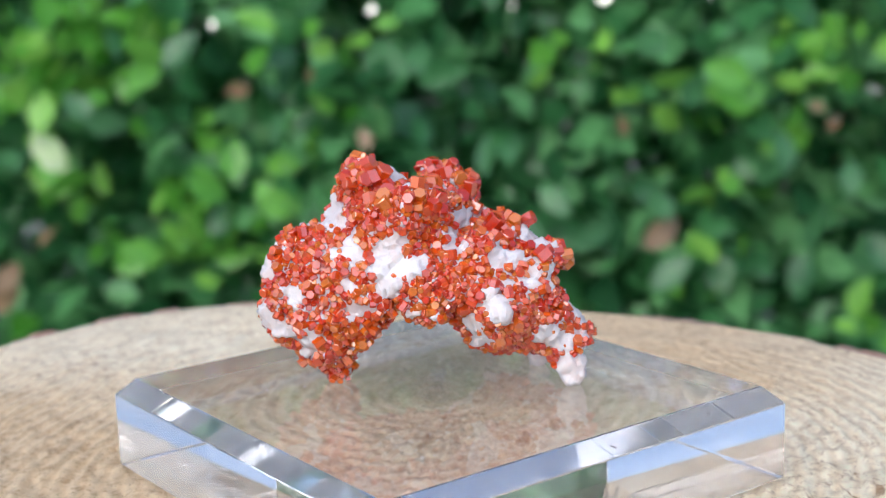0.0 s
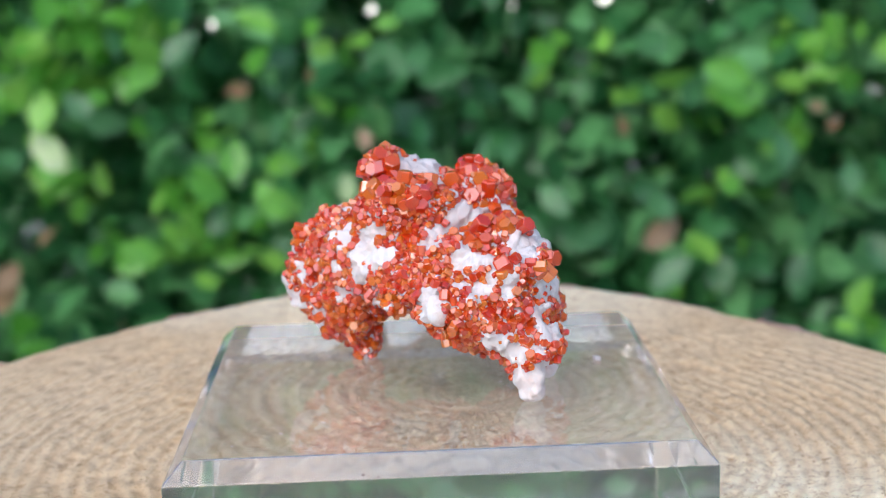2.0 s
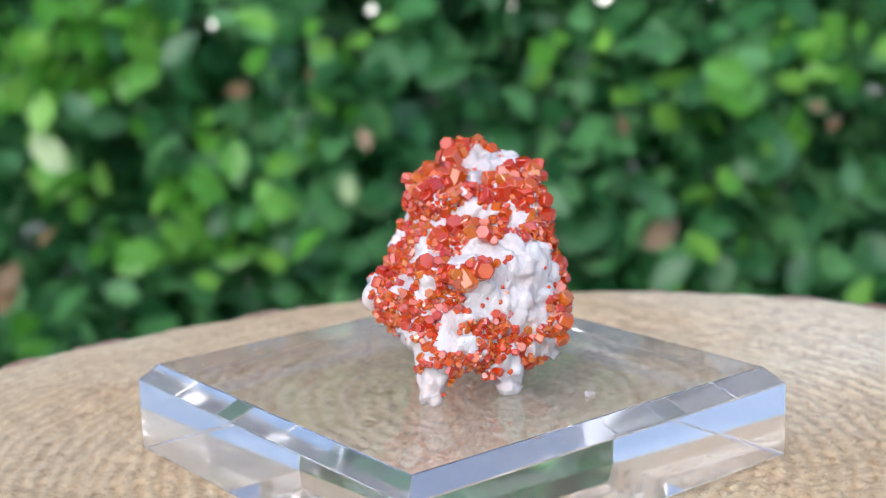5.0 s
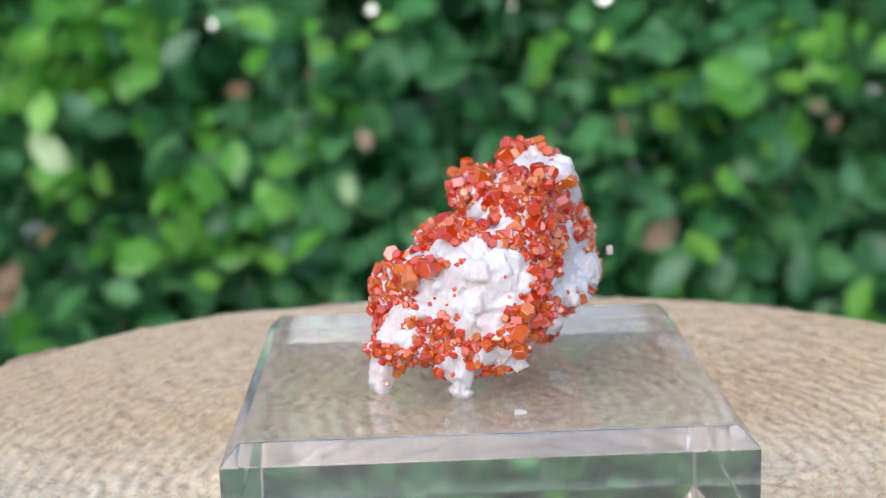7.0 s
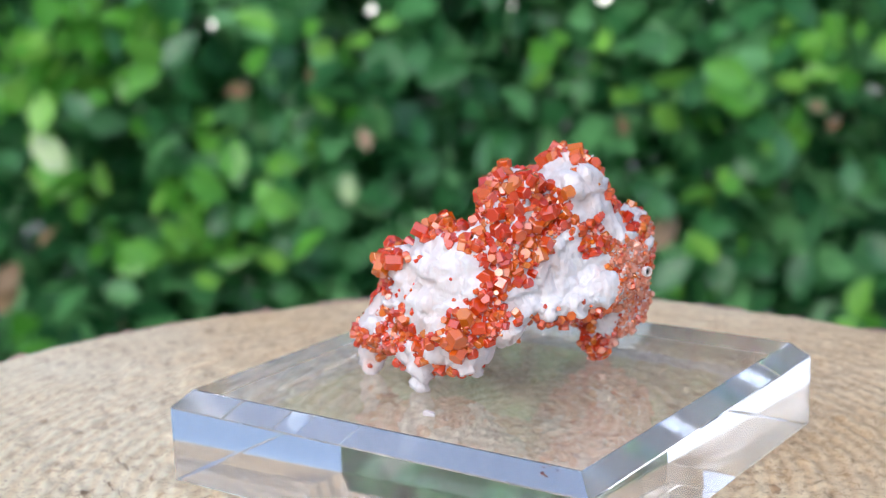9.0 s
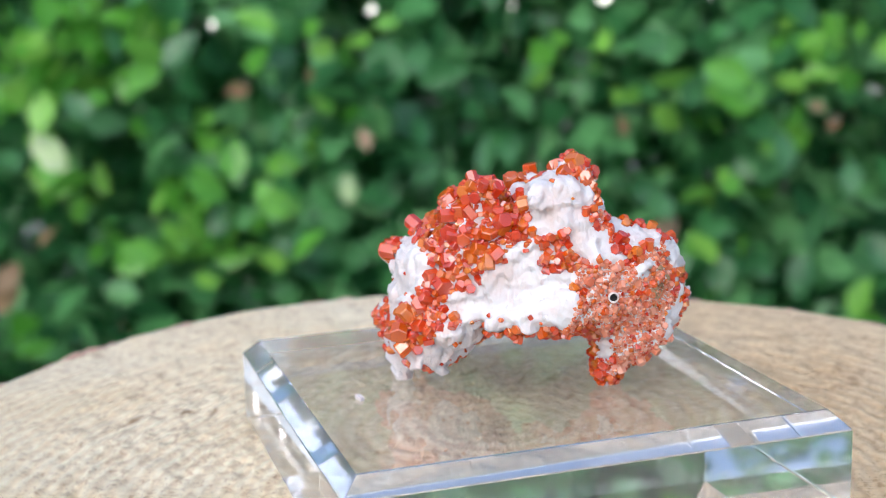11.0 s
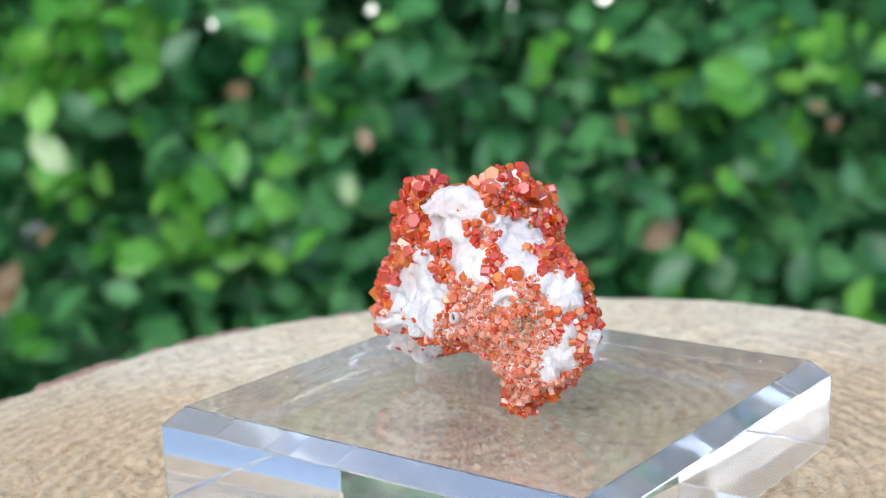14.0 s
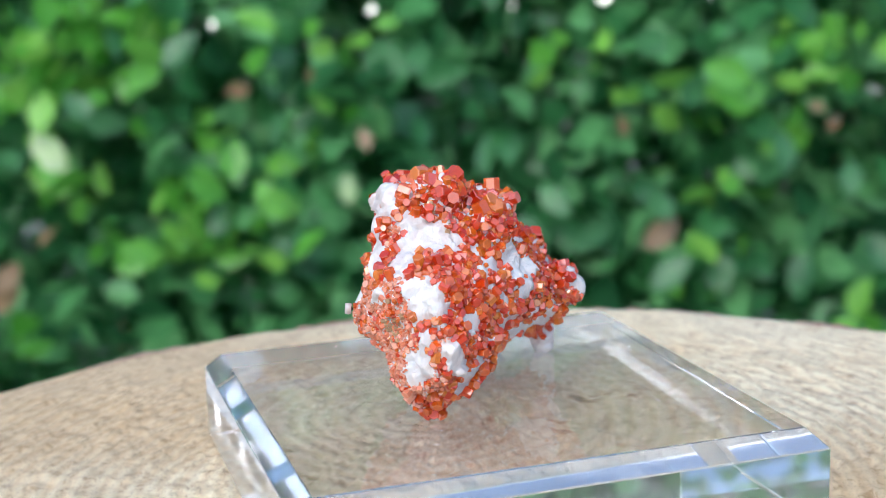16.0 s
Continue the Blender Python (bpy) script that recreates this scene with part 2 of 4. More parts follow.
def build_hedge():
    rng = random.Random(11)
    hedge = tagged(new("hedge"), "dense evergreen hedge with small glossy oval leaves", "hedge")
    hedge.location = (0, 1.2, GROUND_Z)
    base = Vector(hedge.location)
    # stems
    for i in range(16):
        x = -1.5 + 0.2 * i + rng.uniform(-0.06, 0.06)
        y = rng.uniform(0.02, 0.2)
        V, F = [], []
        steps, sides = 9, 6
        lean, bend = rng.uniform(-0.12, 0.12), rng.uniform(-0.08, 0.08)
        for s in range(steps):
            k = s / (steps - 1)
            r = 0.012 * (1 - 0.75 * k)
            c = (x + lean * k + bend * math.sin(3 * k), y + 0.05 * math.sin(4 * k + i), 1.05 * k)
            V += [(c[0] + r * math.cos(a), c[1] + r * math.sin(a), c[2]) for a in (2 * math.pi * q / sides for q in range(sides))]
        for s in range(steps - 1):
            for q in range(sides):
                F.append((s * sides + q, s * sides + (q + 1) % sides, (s + 1) * sides + (q + 1) % sides, (s + 1) * sides + q))
        part("stem", mesh_of("stem", V, F, BARK, True), hedge)
    rows = []
    while len(rows) < 27000:
        near = rng.random() < 0.72
        x = max(-1.6, min(1.6, rng.gauss(0, 0.45))) if near else rng.uniform(-1.6, 1.6)
        z = rng.uniform(0.0, 1.0) if near else rng.uniform(0.0, 1.15)
        swell = 0.12 * noise.noise(Vector((x * 4.5, z * 4.5, 3.0))) + 0.05 * noise.noise(Vector((x * 11, z * 11, 8.0)))
        y = -0.10 + swell + abs(rng.gauss(0, 0.16))
        row = (x, y, z, math.pi + rng.gauss(0, 1.0), rng.gauss(-0.4, 0.8), rng.gauss(0, 1.0), rng.uniform(0.6, 1.45))
        if not crosses_gap(base, row, 0.038):
            rows.append(row)
    leaf_cloud("foliage", rows, LEAF, rng, 0.038, hedge)
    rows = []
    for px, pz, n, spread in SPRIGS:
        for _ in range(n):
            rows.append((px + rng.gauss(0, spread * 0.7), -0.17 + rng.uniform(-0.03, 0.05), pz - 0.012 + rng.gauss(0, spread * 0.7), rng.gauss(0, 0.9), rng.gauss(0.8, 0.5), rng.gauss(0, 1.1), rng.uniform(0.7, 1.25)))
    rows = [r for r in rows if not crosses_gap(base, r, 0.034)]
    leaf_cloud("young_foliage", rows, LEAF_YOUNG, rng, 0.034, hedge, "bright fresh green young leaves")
    for name, places, mat, text in (("broad_leaf", BROAD, LEAF_BROAD, ""), ("dry_leaf", DRY, LEAF_DRY, "withered brown leaf"), ("pale_leaf", PALE, LEAF_PALE, "pale yellow-green leaf")):
        for px, pz, size in places:
            v, f = leaf_shape(0.030 * size, 0.018 * size, 0.25, 0.15)
            ob = part(name, mesh_of(name, v - (0, 0.018 * size, 0), f, mat, True), hedge, text)
            ob.matrix_basis = Matrix.Translation((px, -0.185, pz)) @ Euler((rng.gauss(1.1, 0.25), rng.gauss(0, 0.9), rng.gauss(0, 0.5)), "XYZ").to_matrix().to_4x4()


def crosses_gap(base, row, long):
    """Does a leaf, from its stalk to its tip, lie in a see-through hole?"""
    root = base + Vector(row[:3])
    if root.z < 0.03 + GROUND_Z + 0.3:
        return False
    along = Euler((row[4], row[5], row[3]), "XYZ").to_matrix() @ Vector((0, long * row[6], 0))
    return any(gap_at(root + s * along) for s in (0.0, 0.35, 0.7, 1.0))


def gap_at(p):
    """Is this place in one of the few see-through holes near the hedge's top?"""
    for gx, gz, r in GAPS:
        k = (p.y + 0.149) / 1.349
        if (p.x - gx * k) ** 2 + (p.z - EYE.z - (gz + GROUND_Z - EYE.z) * k) ** 2 < (r + 0.001) ** 2:
            return True
    return False


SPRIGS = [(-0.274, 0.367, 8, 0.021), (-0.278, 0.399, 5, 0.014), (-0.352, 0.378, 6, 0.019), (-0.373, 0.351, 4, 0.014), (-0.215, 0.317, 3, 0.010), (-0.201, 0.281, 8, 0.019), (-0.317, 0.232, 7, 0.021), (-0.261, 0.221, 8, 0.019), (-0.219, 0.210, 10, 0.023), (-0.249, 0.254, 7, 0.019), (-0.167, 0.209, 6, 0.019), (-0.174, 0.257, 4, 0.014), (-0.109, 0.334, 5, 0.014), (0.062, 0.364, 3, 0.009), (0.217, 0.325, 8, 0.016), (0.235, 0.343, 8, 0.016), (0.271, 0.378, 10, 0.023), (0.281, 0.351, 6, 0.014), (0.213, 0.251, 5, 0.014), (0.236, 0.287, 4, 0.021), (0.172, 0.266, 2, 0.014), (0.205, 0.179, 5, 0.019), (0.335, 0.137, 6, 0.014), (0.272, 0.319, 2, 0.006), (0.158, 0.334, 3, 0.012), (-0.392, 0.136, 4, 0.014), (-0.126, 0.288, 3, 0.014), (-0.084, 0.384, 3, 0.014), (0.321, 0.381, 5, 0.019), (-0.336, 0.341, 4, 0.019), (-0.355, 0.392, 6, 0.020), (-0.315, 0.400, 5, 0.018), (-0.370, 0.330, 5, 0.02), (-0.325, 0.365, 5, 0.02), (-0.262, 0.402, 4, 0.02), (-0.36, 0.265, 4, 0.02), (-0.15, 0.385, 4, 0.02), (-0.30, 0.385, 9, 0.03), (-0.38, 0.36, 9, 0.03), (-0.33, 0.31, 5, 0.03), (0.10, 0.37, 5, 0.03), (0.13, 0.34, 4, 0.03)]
BROAD = [(-0.227, 0.381, 1.3), (-0.289, 0.319, 1.3), (0.144, 0.375, 1.4), (0.167, 0.185, 1.4), (0.283, 0.225, 1.8), (0.310, 0.262, 1.1), (0.106, 0.220, 1.3), (0.254, 0.287, 1.3), (-0.101, 0.207, 1.3), (-0.039, 0.369, 1.3), (0.014, 0.289, 1.2), (-0.318, 0.336, 1.2), (-0.066, 0.258, 1.2), (0.185, 0.335, 1.3), (0.116, 0.267, 1.2), (0.312, 0.191, 1.4), (-0.152, 0.317, 1.1), (-0.378, 0.295, 1.2), (0.153, 0.243, 1.2)]
DRY = [(-0.390, 0.178, 1.5), (-0.383, 0.197, 1.1), (-0.188, 0.342, 0.8), (-0.128, 0.354, 0.7), (0.159, 0.218, 1.3), (0.124, 0.308, 0.7), (0.295, 0.303, 0.5), (-0.348, 0.230, 0.8), (0.279, 0.317, 0.5), (-0.085, 0.303, 0.7)]
GAPS = [(-0.190, 0.394, 0.002), (-0.130, 0.391, 0.007), (0.086, 0.392, 0.005), (0.128, 0.400, 0.006), (0.214, 0.400, 0.004), (0.231, 0.400, 0.005)]
PALE = [(-0.346, 0.300, 1.5), (-0.100, 0.263, 0.9)]


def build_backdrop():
    """A glowing plane added as the bright open distance, seen through the hedge's holes."""
    m = bpy.data.materials.new("glowing_distance")
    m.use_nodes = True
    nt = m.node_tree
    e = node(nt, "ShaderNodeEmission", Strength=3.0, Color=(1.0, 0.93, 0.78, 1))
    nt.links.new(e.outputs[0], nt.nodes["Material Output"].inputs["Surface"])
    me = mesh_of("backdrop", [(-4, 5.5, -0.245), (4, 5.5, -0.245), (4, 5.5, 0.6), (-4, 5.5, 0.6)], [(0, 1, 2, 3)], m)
    tagged(new("backdrop", me), "glowing plane added as the bright distance beyond the hedge", "backdrop", kind="structure")


# ---- the sawn log ----
def rim_radius(a):
    return 0.001 * (78.5 -5.70 * math.cos(1 * a) -2.27 * math.sin(1 * a) -0.72 * math.cos(2 * a) -5.82 * math.sin(2 * a) +1.68 * math.cos(3 * a) +1.03 * math.sin(3 * a) -1.35 * math.cos(4 * a) +0.42 * math.sin(4 * a) -0.41 * math.cos(5 * a) -0.39 * math.sin(5 * a) +0.61 * math.cos(6 * a) +0.81 * math.sin(6 * a))


def build_log():
    log = tagged(new("log"), "pale sawn log round with torn end grain and thin bark", "log")
    n, radial = 640, 170
    height = -GROUND_Z
    V, F = [], []
    for k in range(1, radial + 1):
        s = k / radial
        for i in range(n):
            a = 2 * math.pi * i / n
            r = (rim_radius(a) - 0.0003) * s
            x, y = r * math.cos(a), r * math.sin(a)
            q = math.hypot(x - PITH[0], y - PITH[1])
            torn = 1.0 if s < 0.72 else 0.2 + 2.85 * max(0.0, 1.0 - s)
            way = math.atan2(y - PITH[1], x - PITH[0])
            c, w = math.cos(way), math.sin(way)
            qq = q + 0.0015 * noise.noise(Vector((x * 30, y * 30, 1)))
            tuft = noise.noise(Vector((c * 20, w * 20, qq * 700))) + 0.7 * noise.noise(Vector((c * 45, w * 45, qq * 1300))) + 0.5 * noise.noise(Vector((x * 260, y * 260, 9)))
            z = 0.00025 * noise.noise(Vector((x * 120, y * 120, 0))) + torn * 0.00046 * tuft - 0.0009
            if s > 0.985:
                z -= 0.0002
            V.append((x, y, min(z, -0.0001)))
    centre = len(V)
    V.append((0, 0, -0.0008))
    for i in range(n):
        F.append((centre, i, (i + 1) % n))
    for k in range(radial - 1):
        for i in range(n):
            a, b = k * n + i, k * n + (i + 1) % n
            F.append((a, a + n, b + n, b))
    low = len(V)
    for i in range(n):
        a = 2 * math.pi * i / n
        r = (rim_radius(a) - 0.0003) * 0.997
        V.append((r * math.cos(a), r * math.sin(a), -height))
    top = (radial - 1) * n
    for i in range(n):
        F.append((top + i, low + i, low + (i + 1) % n, top + (i + 1) % n))
    F.append(tuple(low + i for i in reversed(range(n))))
    part("wood", mesh_of("wood", V, F, WOOD, True), log)
    # bark: a thin broken skin round the side
    V, F = [], []
    m, hs = 360, (0.0, 0.002, 0.006, 0.015, 0.035, 0.07, 0.13, 0.22, 0.31, height - 0.0005)
    for j, h in enumerate(hs):
        for i in range(m):
            a = 2 * math.pi * i / m
            r0 = rim_radius(a) - 0.0005
            chip = noise.noise(Vector((math.cos(a) * 9, math.sin(a) * 9, 2.0)))
            t = 0.0016 + 0.0012 * noise.noise(Vector((math.cos(a) * 14, math.sin(a) * 14, h * 60)))
            drop = max(0.0, 0.004 * chip) + 0.0009 * abs(noise.noise(Vector((math.cos(a) * 40, math.sin(a) * 40, 1))))
            z = -0.0010 - h - (drop if j < 3 else 0)
            for q, r in ((0, r0 - 0.0004), (1, r0 + max(0.0004, t))):
                V.append((r * math.cos(a), r * math.sin(a), max(z, -height + 0.0002)))
    for j in range(len(hs) - 1):
        for i in range(m):
            a, b = (j * m + i) * 2 + 1, (j * m + (i + 1) % m) * 2 + 1
            F.append((a, a + 2 * m, b + 2 * m, b))
    for i in range(m):
        a, b = 2 * i, 2 * ((i + 1) % m)
        F.append((a, a + 1, b + 1, b))
    part("bark", mesh_of("bark", V, F, BARK, True), log, "thin flaking red-brown bark")
    return log


# ---- the acrylic block ----
def build_stand():
    stand = tagged(new("display_stand"), "clear square acrylic display stand, slightly dusty, on the sawn log", "display stand")
    s, top, w, h = 0.0254, 0.00997, 0.00175, 0.00182
    e = 0.00012
    bm = bmesh.new()
    rings = [(s - e, 0.0), (s, e), (s, top - h), (s - w, top)]
    vs = [[bm.verts.new((sx * r, sy * r, z)) for sx, sy in ((1, 1), (-1, 1), (-1, -1), (1, -1))] for r, z in rings]
    bm.faces.new(list(reversed(vs[0])))
    for lo, hi in zip(vs, vs[1:]):
        for i in range(4):
            bm.faces.new((lo[i], lo[(i + 1) % 4], hi[(i + 1) % 4], hi[i]))
    bm.faces.new(vs[-1])
    bmesh.ops.bevel(bm, geom=bm.edges[:], offset=0.00009, segments=1, affect="EDGES")
    bm.transform(pose(-0.00384, -0.00231, 0.0, 0, 0, 37.98))
    me = bpy.data.meshes.new("block")
    bm.to_mesh(me)
    bm.free()
    me.materials.append(ACRYLIC)
    block = part("block", me, stand)
    block.visible_shadow = False
    rng = random.Random(21)
    V, F = [], []
    for _ in range(70):
        u, v = rng.uniform(-0.022, 0.022), rng.uniform(-0.022, 0.022)
        q = pose(-0.00384, -0.00231, top, 0, 0, 37.98) @ Vector((u, v, 0.00001))
        r, a = 0.00003 + 0.00005 * rng.random() ** 2, rng.uniform(0, 6.28)
        k = len(V)
        long = rng.choice((1, 1, 1, 5))
        V += [q + Vector((r * long * math.cos(a), r * long * math.sin(a), 0)), q + Vector((-r * math.sin(a), r * math.cos(a), 0)), q + Vector((-r * long * math.cos(a), -r * long * math.sin(a), 0)), q + Vector((0, 0, r))]
        F += [(k, k + 1, k + 3), (k + 1, k + 2, k + 3), (k + 2, k, k + 3), (k, k + 2, k + 1)]
    tagged(part("dust", mesh_of("dust", V, F, BARITE), stand, "fine white dust specks and fibres"), kind="stuff")
    return stand


# ---- the mineral specimen ----
STONE = []


def lump(x, y, z, r):
    """A rounded knob of the white rock, in millimetres above the log."""
    STONE.append((x, y, z, r))


lump(-21.0, -4.8, 19.2, 1.0)
lump(-20.2, -5.6, 16.8, 0.6)
lump(-19.8, -4.0, 18.0, 1.9)
lump(-19.4, -2.8, 22.4, 2.2)
lump(-19.4, -1.2, 24.4, 1.5)
lump(-19.0, -2.8, 23.2, 2.2)
lump(-19.0, -2.8, 17.2, 2.3)
lump(-19.0, -1.2, 16.0, 1.8)
lump(-19.0, -5.2, 17.2, 1.0)
lump(-19.0, 2.4, 23.2, 0.7)
lump(-18.6, -3.2, 20.0, 3.1)
lump(-17.8, -2.0, 17.6, 3.1)
lump(-17.4, -0.8, 23.2, 3.3)
lump(-17.0, 0.4, 24.8, 2.2)
lump(-17.0, -0.4, 14.8, 1.8)
lump(-17.0, 1.6, 18.8, 1.7)
lump(-16.6, -2.4, 20.0, 4.3)
lump(-16.2, -0.4, 16.4, 3.1)
lump(-16.2, -5.6, 17.6, 1.3)
lump(-15.8, -2.0, 17.2, 4.1)
lump(-15.8, -2.0, 15.6, 3.1)
lump(-15.8, 3.2, 20.0, 2.0)
lump(-15.4, 0.4, 14.0, 1.5)
lump(-15.0, -0.8, 21.6, 5.4)
lump(-15.0, -2.8, 16.8, 3.6)
lump(-15.0, -0.8, 12.8, 1.0)
lump(-15.0, 4.0, 19.2, 1.7)
lump(-14.6, 2.4, 20.0, 3.0)
lump(-14.6, 5.2, 20.8, 1.0)
lump(-13.8, -2.4, 22.4, 4.3)
lump(-13.4, 4.0, 20.0, 2.4)
lump(-13.4, 2.8, 24.0, 2.8)
lump(-13.0, -0.4, 21.6, 5.8)
lump(-13.0, -3.2, 19.6, 4.1)
lump(-13.0, 0.8, 22.4, 5.2)
lump(-12.6, 1.2, 24.8, 3.8)
lump(-12.6, -4.8, 15.6, 1.0)
lump(-12.2, -3.6, 22.8, 3.5)
lump(-12.2, -4.4, 16.0, 1.3)
lump(-12.2, -4.0, 20.8, 3.6)
lump(-12.2, 0.4, 26.8, 2.6)
lump(-11.8, 5.6, 19.6, 2.4)
lump(-11.8, 2.4, 29.2, 2.6)
lump(-11.8, -3.6, 19.6, 3.5)
lump(-11.8, 3.6, 31.2, 1.3)
lump(-11.4, 3.2, 30.4, 2.0)
lump(-11.0, 2.4, 20.8, 4.4)
lump(-11.0, 0.8, 31.2, 1.7)
lump(-11.0, 6.4, 19.2, 1.9)
lump(-11.0, 2.4, 28.0, 3.4)
lump(-11.0, 4.4, 28.8, 1.8)
lump(-11.0, 0.4, 32.4, 1.2)
lump(-10.6, 4.0, 20.0, 3.3)
lump(-10.6, 0.8, 23.6, 5.8)
lump(-10.6, 0.0, 30.8, 2.0)
lump(-10.6, -6.0, 20.4, 1.9)
lump(-10.6, 4.8, 31.2, 1.0)
lump(-10.6, -0.8, 26.4, 3.6)
lump(-10.2, 6.8, 19.6, 1.5)
lump(-10.2, 8.0, 18.8, 0.7)
lump(-9.8, 1.6, 27.2, 4.6)
lump(-9.8, 2.8, 28.8, 3.4)
lump(-9.4, -4.4, 22.4, 3.4)
lump(-9.4, 4.4, 30.0, 2.1)
lump(-9.4, -4.4, 28.0, 1.8)
lump(-9.4, -7.2, 20.0, 1.0)
lump(-9.4, 5.6, 18.8, 1.8)
lump(-9.0, 6.8, 19.2, 1.8)
lump(-9.0, 2.8, 26.8, 4.0)
lump(-9.0, 6.4, 30.4, 0.8)
lump(-9.0, 2.0, 30.4, 1.8)
lump(-9.0, 5.6, 29.6, 1.3)
lump(-9.0, 0.8, 31.2, 1.0)
lump(-8.6, -6.8, 22.0, 1.9)
lump(-8.6, 8.0, 18.4, 1.0)
lump(-8.2, 0.0, 25.2, 5.8)
lump(-8.2, -3.6, 26.0, 3.2)
lump(-7.8, -2.8, 27.2, 3.5)
lump(-7.8, -7.2, 22.0, 1.6)
lump(-7.8, 7.2, 18.8, 1.8)
lump(-7.8, -4.8, 28.8, 1.5)
lump(-7.8, -4.0, 24.0, 3.3)
lump(-7.4, 2.8, 25.2, 4.5)
lump(-7.4, 3.6, 21.6, 3.8)
lump(-7.0, -5.2, 23.2, 2.8)
lump(-7.0, -5.6, 27.6, 1.2)
lump(-6.6, 6.4, 19.2, 2.1)
lump(-6.6, 4.4, 20.4, 3.3)
lump(-6.6, 8.0, 18.8, 1.3)
lump(-6.2, -5.6, 29.6, 0.9)
lump(-6.2, 3.2, 24.0, 4.5)
lump(-6.2, -6.0, 22.8, 2.4)
lump(-5.8, -3.2, 28.8, 2.6)
lump(-5.8, 0.0, 25.6, 4.7)
lump(-5.8, -7.2, 22.8, 1.5)
lump(-5.8, -4.4, 18.4, 1.0)
lump(-5.8, -8.4, 19.2, 0.7)
lump(-5.4, 8.4, 18.4, 1.2)
lump(-5.4, 0.4, 30.0, 1.0)
lump(-5.0, -6.8, 21.2, 2.2)
lump(-5.0, 6.0, 20.4, 2.2)
lump(-4.6, 2.4, 22.8, 5.7)
lump(-4.6, -6.8, 20.0, 2.0)
lump(-4.6, -2.0, 22.4, 4.5)
lump(-4.6, 6.0, 28.0, 1.6)
lump(-4.2, 1.6, 18.0, 1.5)
lump(-3.8, -3.2, 22.0, 3.8)
lump(-3.8, -3.2, 28.8, 1.5)
lump(-3.8, 6.0, 30.0, 0.8)
lump(-3.8, -8.0, 20.0, 1.0)
lump(-3.8, -9.6, 19.2, 0.6)
lump(-3.4, 6.8, 19.6, 1.9)
lump(-3.4, 3.2, 18.0, 1.5)
lump(-3.4, -2.0, 22.0, 4.1)
lump(-3.4, 5.6, 23.2, 3.1)
lump(-3.4, 6.4, 29.6, 0.7)
lump(-3.0, -6.8, 21.2, 1.5)
lump(-3.0, 0.4, 21.6, 4.2)
lump(-3.0, 1.6, 26.4, 2.7)
lump(-2.6, 3.6, 22.0, 5.0)
lump(-2.6, 0.4, 27.2, 1.8)
lump(-2.6, -4.0, 22.0, 3.2)
lump(-2.6, 8.0, 18.8, 1.3)
lump(-2.2, 5.2, 27.2, 3.0)
lump(-2.2, 3.2, 27.6, 2.2)
lump(-2.2, -8.4, 20.8, 0.9)
lump(-2.2, -6.8, 20.8, 1.2)
lump(-2.2, -2.0, 29.2, 0.7)
lump(-2.2, -0.4, 29.2, 0.7)
lump(-1.4, 5.2, 25.2, 3.1)
lump(-1.4, 9.2, 17.6, 1.0)
lump(-1.4, -8.0, 21.2, 0.8)
lump(-1.0, 5.6, 17.2, 2.3)
lump(-0.6, 6.4, 18.4, 3.0)
lump(-0.6, 7.2, 17.6, 2.2)
lump(-0.6, 9.6, 17.2, 1.0)
lump(-0.2, -3.2, 21.6, 3.8)
lump(-0.2, -7.2, 20.8, 1.1)
lump(-0.2, 5.6, 25.2, 2.4)
lump(0.2, 4.0, 20.4, 5.3)
lump(0.2, 8.4, 17.6, 1.8)
lump(0.2, 3.6, 14.4, 1.3)
lump(0.6, -8.0, 20.4, 1.0)
lump(1.0, -2.4, 21.2, 4.5)
lump(1.0, -3.2, 15.6, 1.5)
lump(1.4, 3.6, 22.0, 4.6)
lump(1.4, -4.0, 24.0, 2.1)
lump(1.4, 3.6, 21.2, 4.9)
lump(1.8, -4.0, 19.2, 3.8)
lump(1.8, -6.4, 19.2, 2.6)
lump(1.8, -9.6, 20.4, 1.5)
lump(1.8, -0.4, 22.0, 4.2)
lump(1.8, 5.6, 12.4, 0.7)
lump(2.2, 6.8, 12.8, 0.7)
lump(2.2, 7.2, 21.6, 1.7)
lump(2.2, -3.2, 18.4, 3.8)
lump(2.6, 0.4, 20.0, 5.6)
lump(2.6, 1.6, 21.6, 4.8)
lump(2.6, -10.0, 19.6, 1.5)
lump(2.6, 4.4, 15.2, 3.1)
lump(2.6, 3.2, 19.2, 4.6)
lump(2.6, 6.0, 15.2, 2.5)
lump(2.6, 2.8, 23.2, 3.5)
lump(2.6, 6.4, 18.0, 2.8)
lump(2.6, 7.2, 23.6, 1.0)
lump(3.0, 2.4, 17.2, 4.9)
lump(3.0, -5.6, 18.8, 3.3)
lump(3.0, 1.2, 23.2, 3.6)
lump(3.0, 8.0, 13.6, 0.7)
lump(3.0, -6.4, 18.8, 3.0)
lump(3.4, -0.8, 18.8, 5.2)
lump(3.4, 6.0, 16.4, 3.1)
lump(3.8, 0.4, 18.0, 5.0)
lump(3.8, 4.8, 15.2, 2.8)
lump(3.8, -3.6, 21.6, 2.6)
lump(3.8, 4.8, 22.8, 2.2)
lump(3.8, 7.2, 13.6, 1.0)
lump(3.8, 5.6, 17.2, 2.9)
lump(4.2, -8.0, 19.6, 1.8)
lump(4.2, -5.6, 18.8, 3.0)
lump(5.4, -4.0, 19.2, 3.3)
lump(5.4, 3.6, 13.2, 1.3)
lump(5.4, 3.6, 23.2, 1.5)
lump(5.8, 4.4, 19.6, 1.7)
lump(5.8, 2.4, 22.8, 1.8)
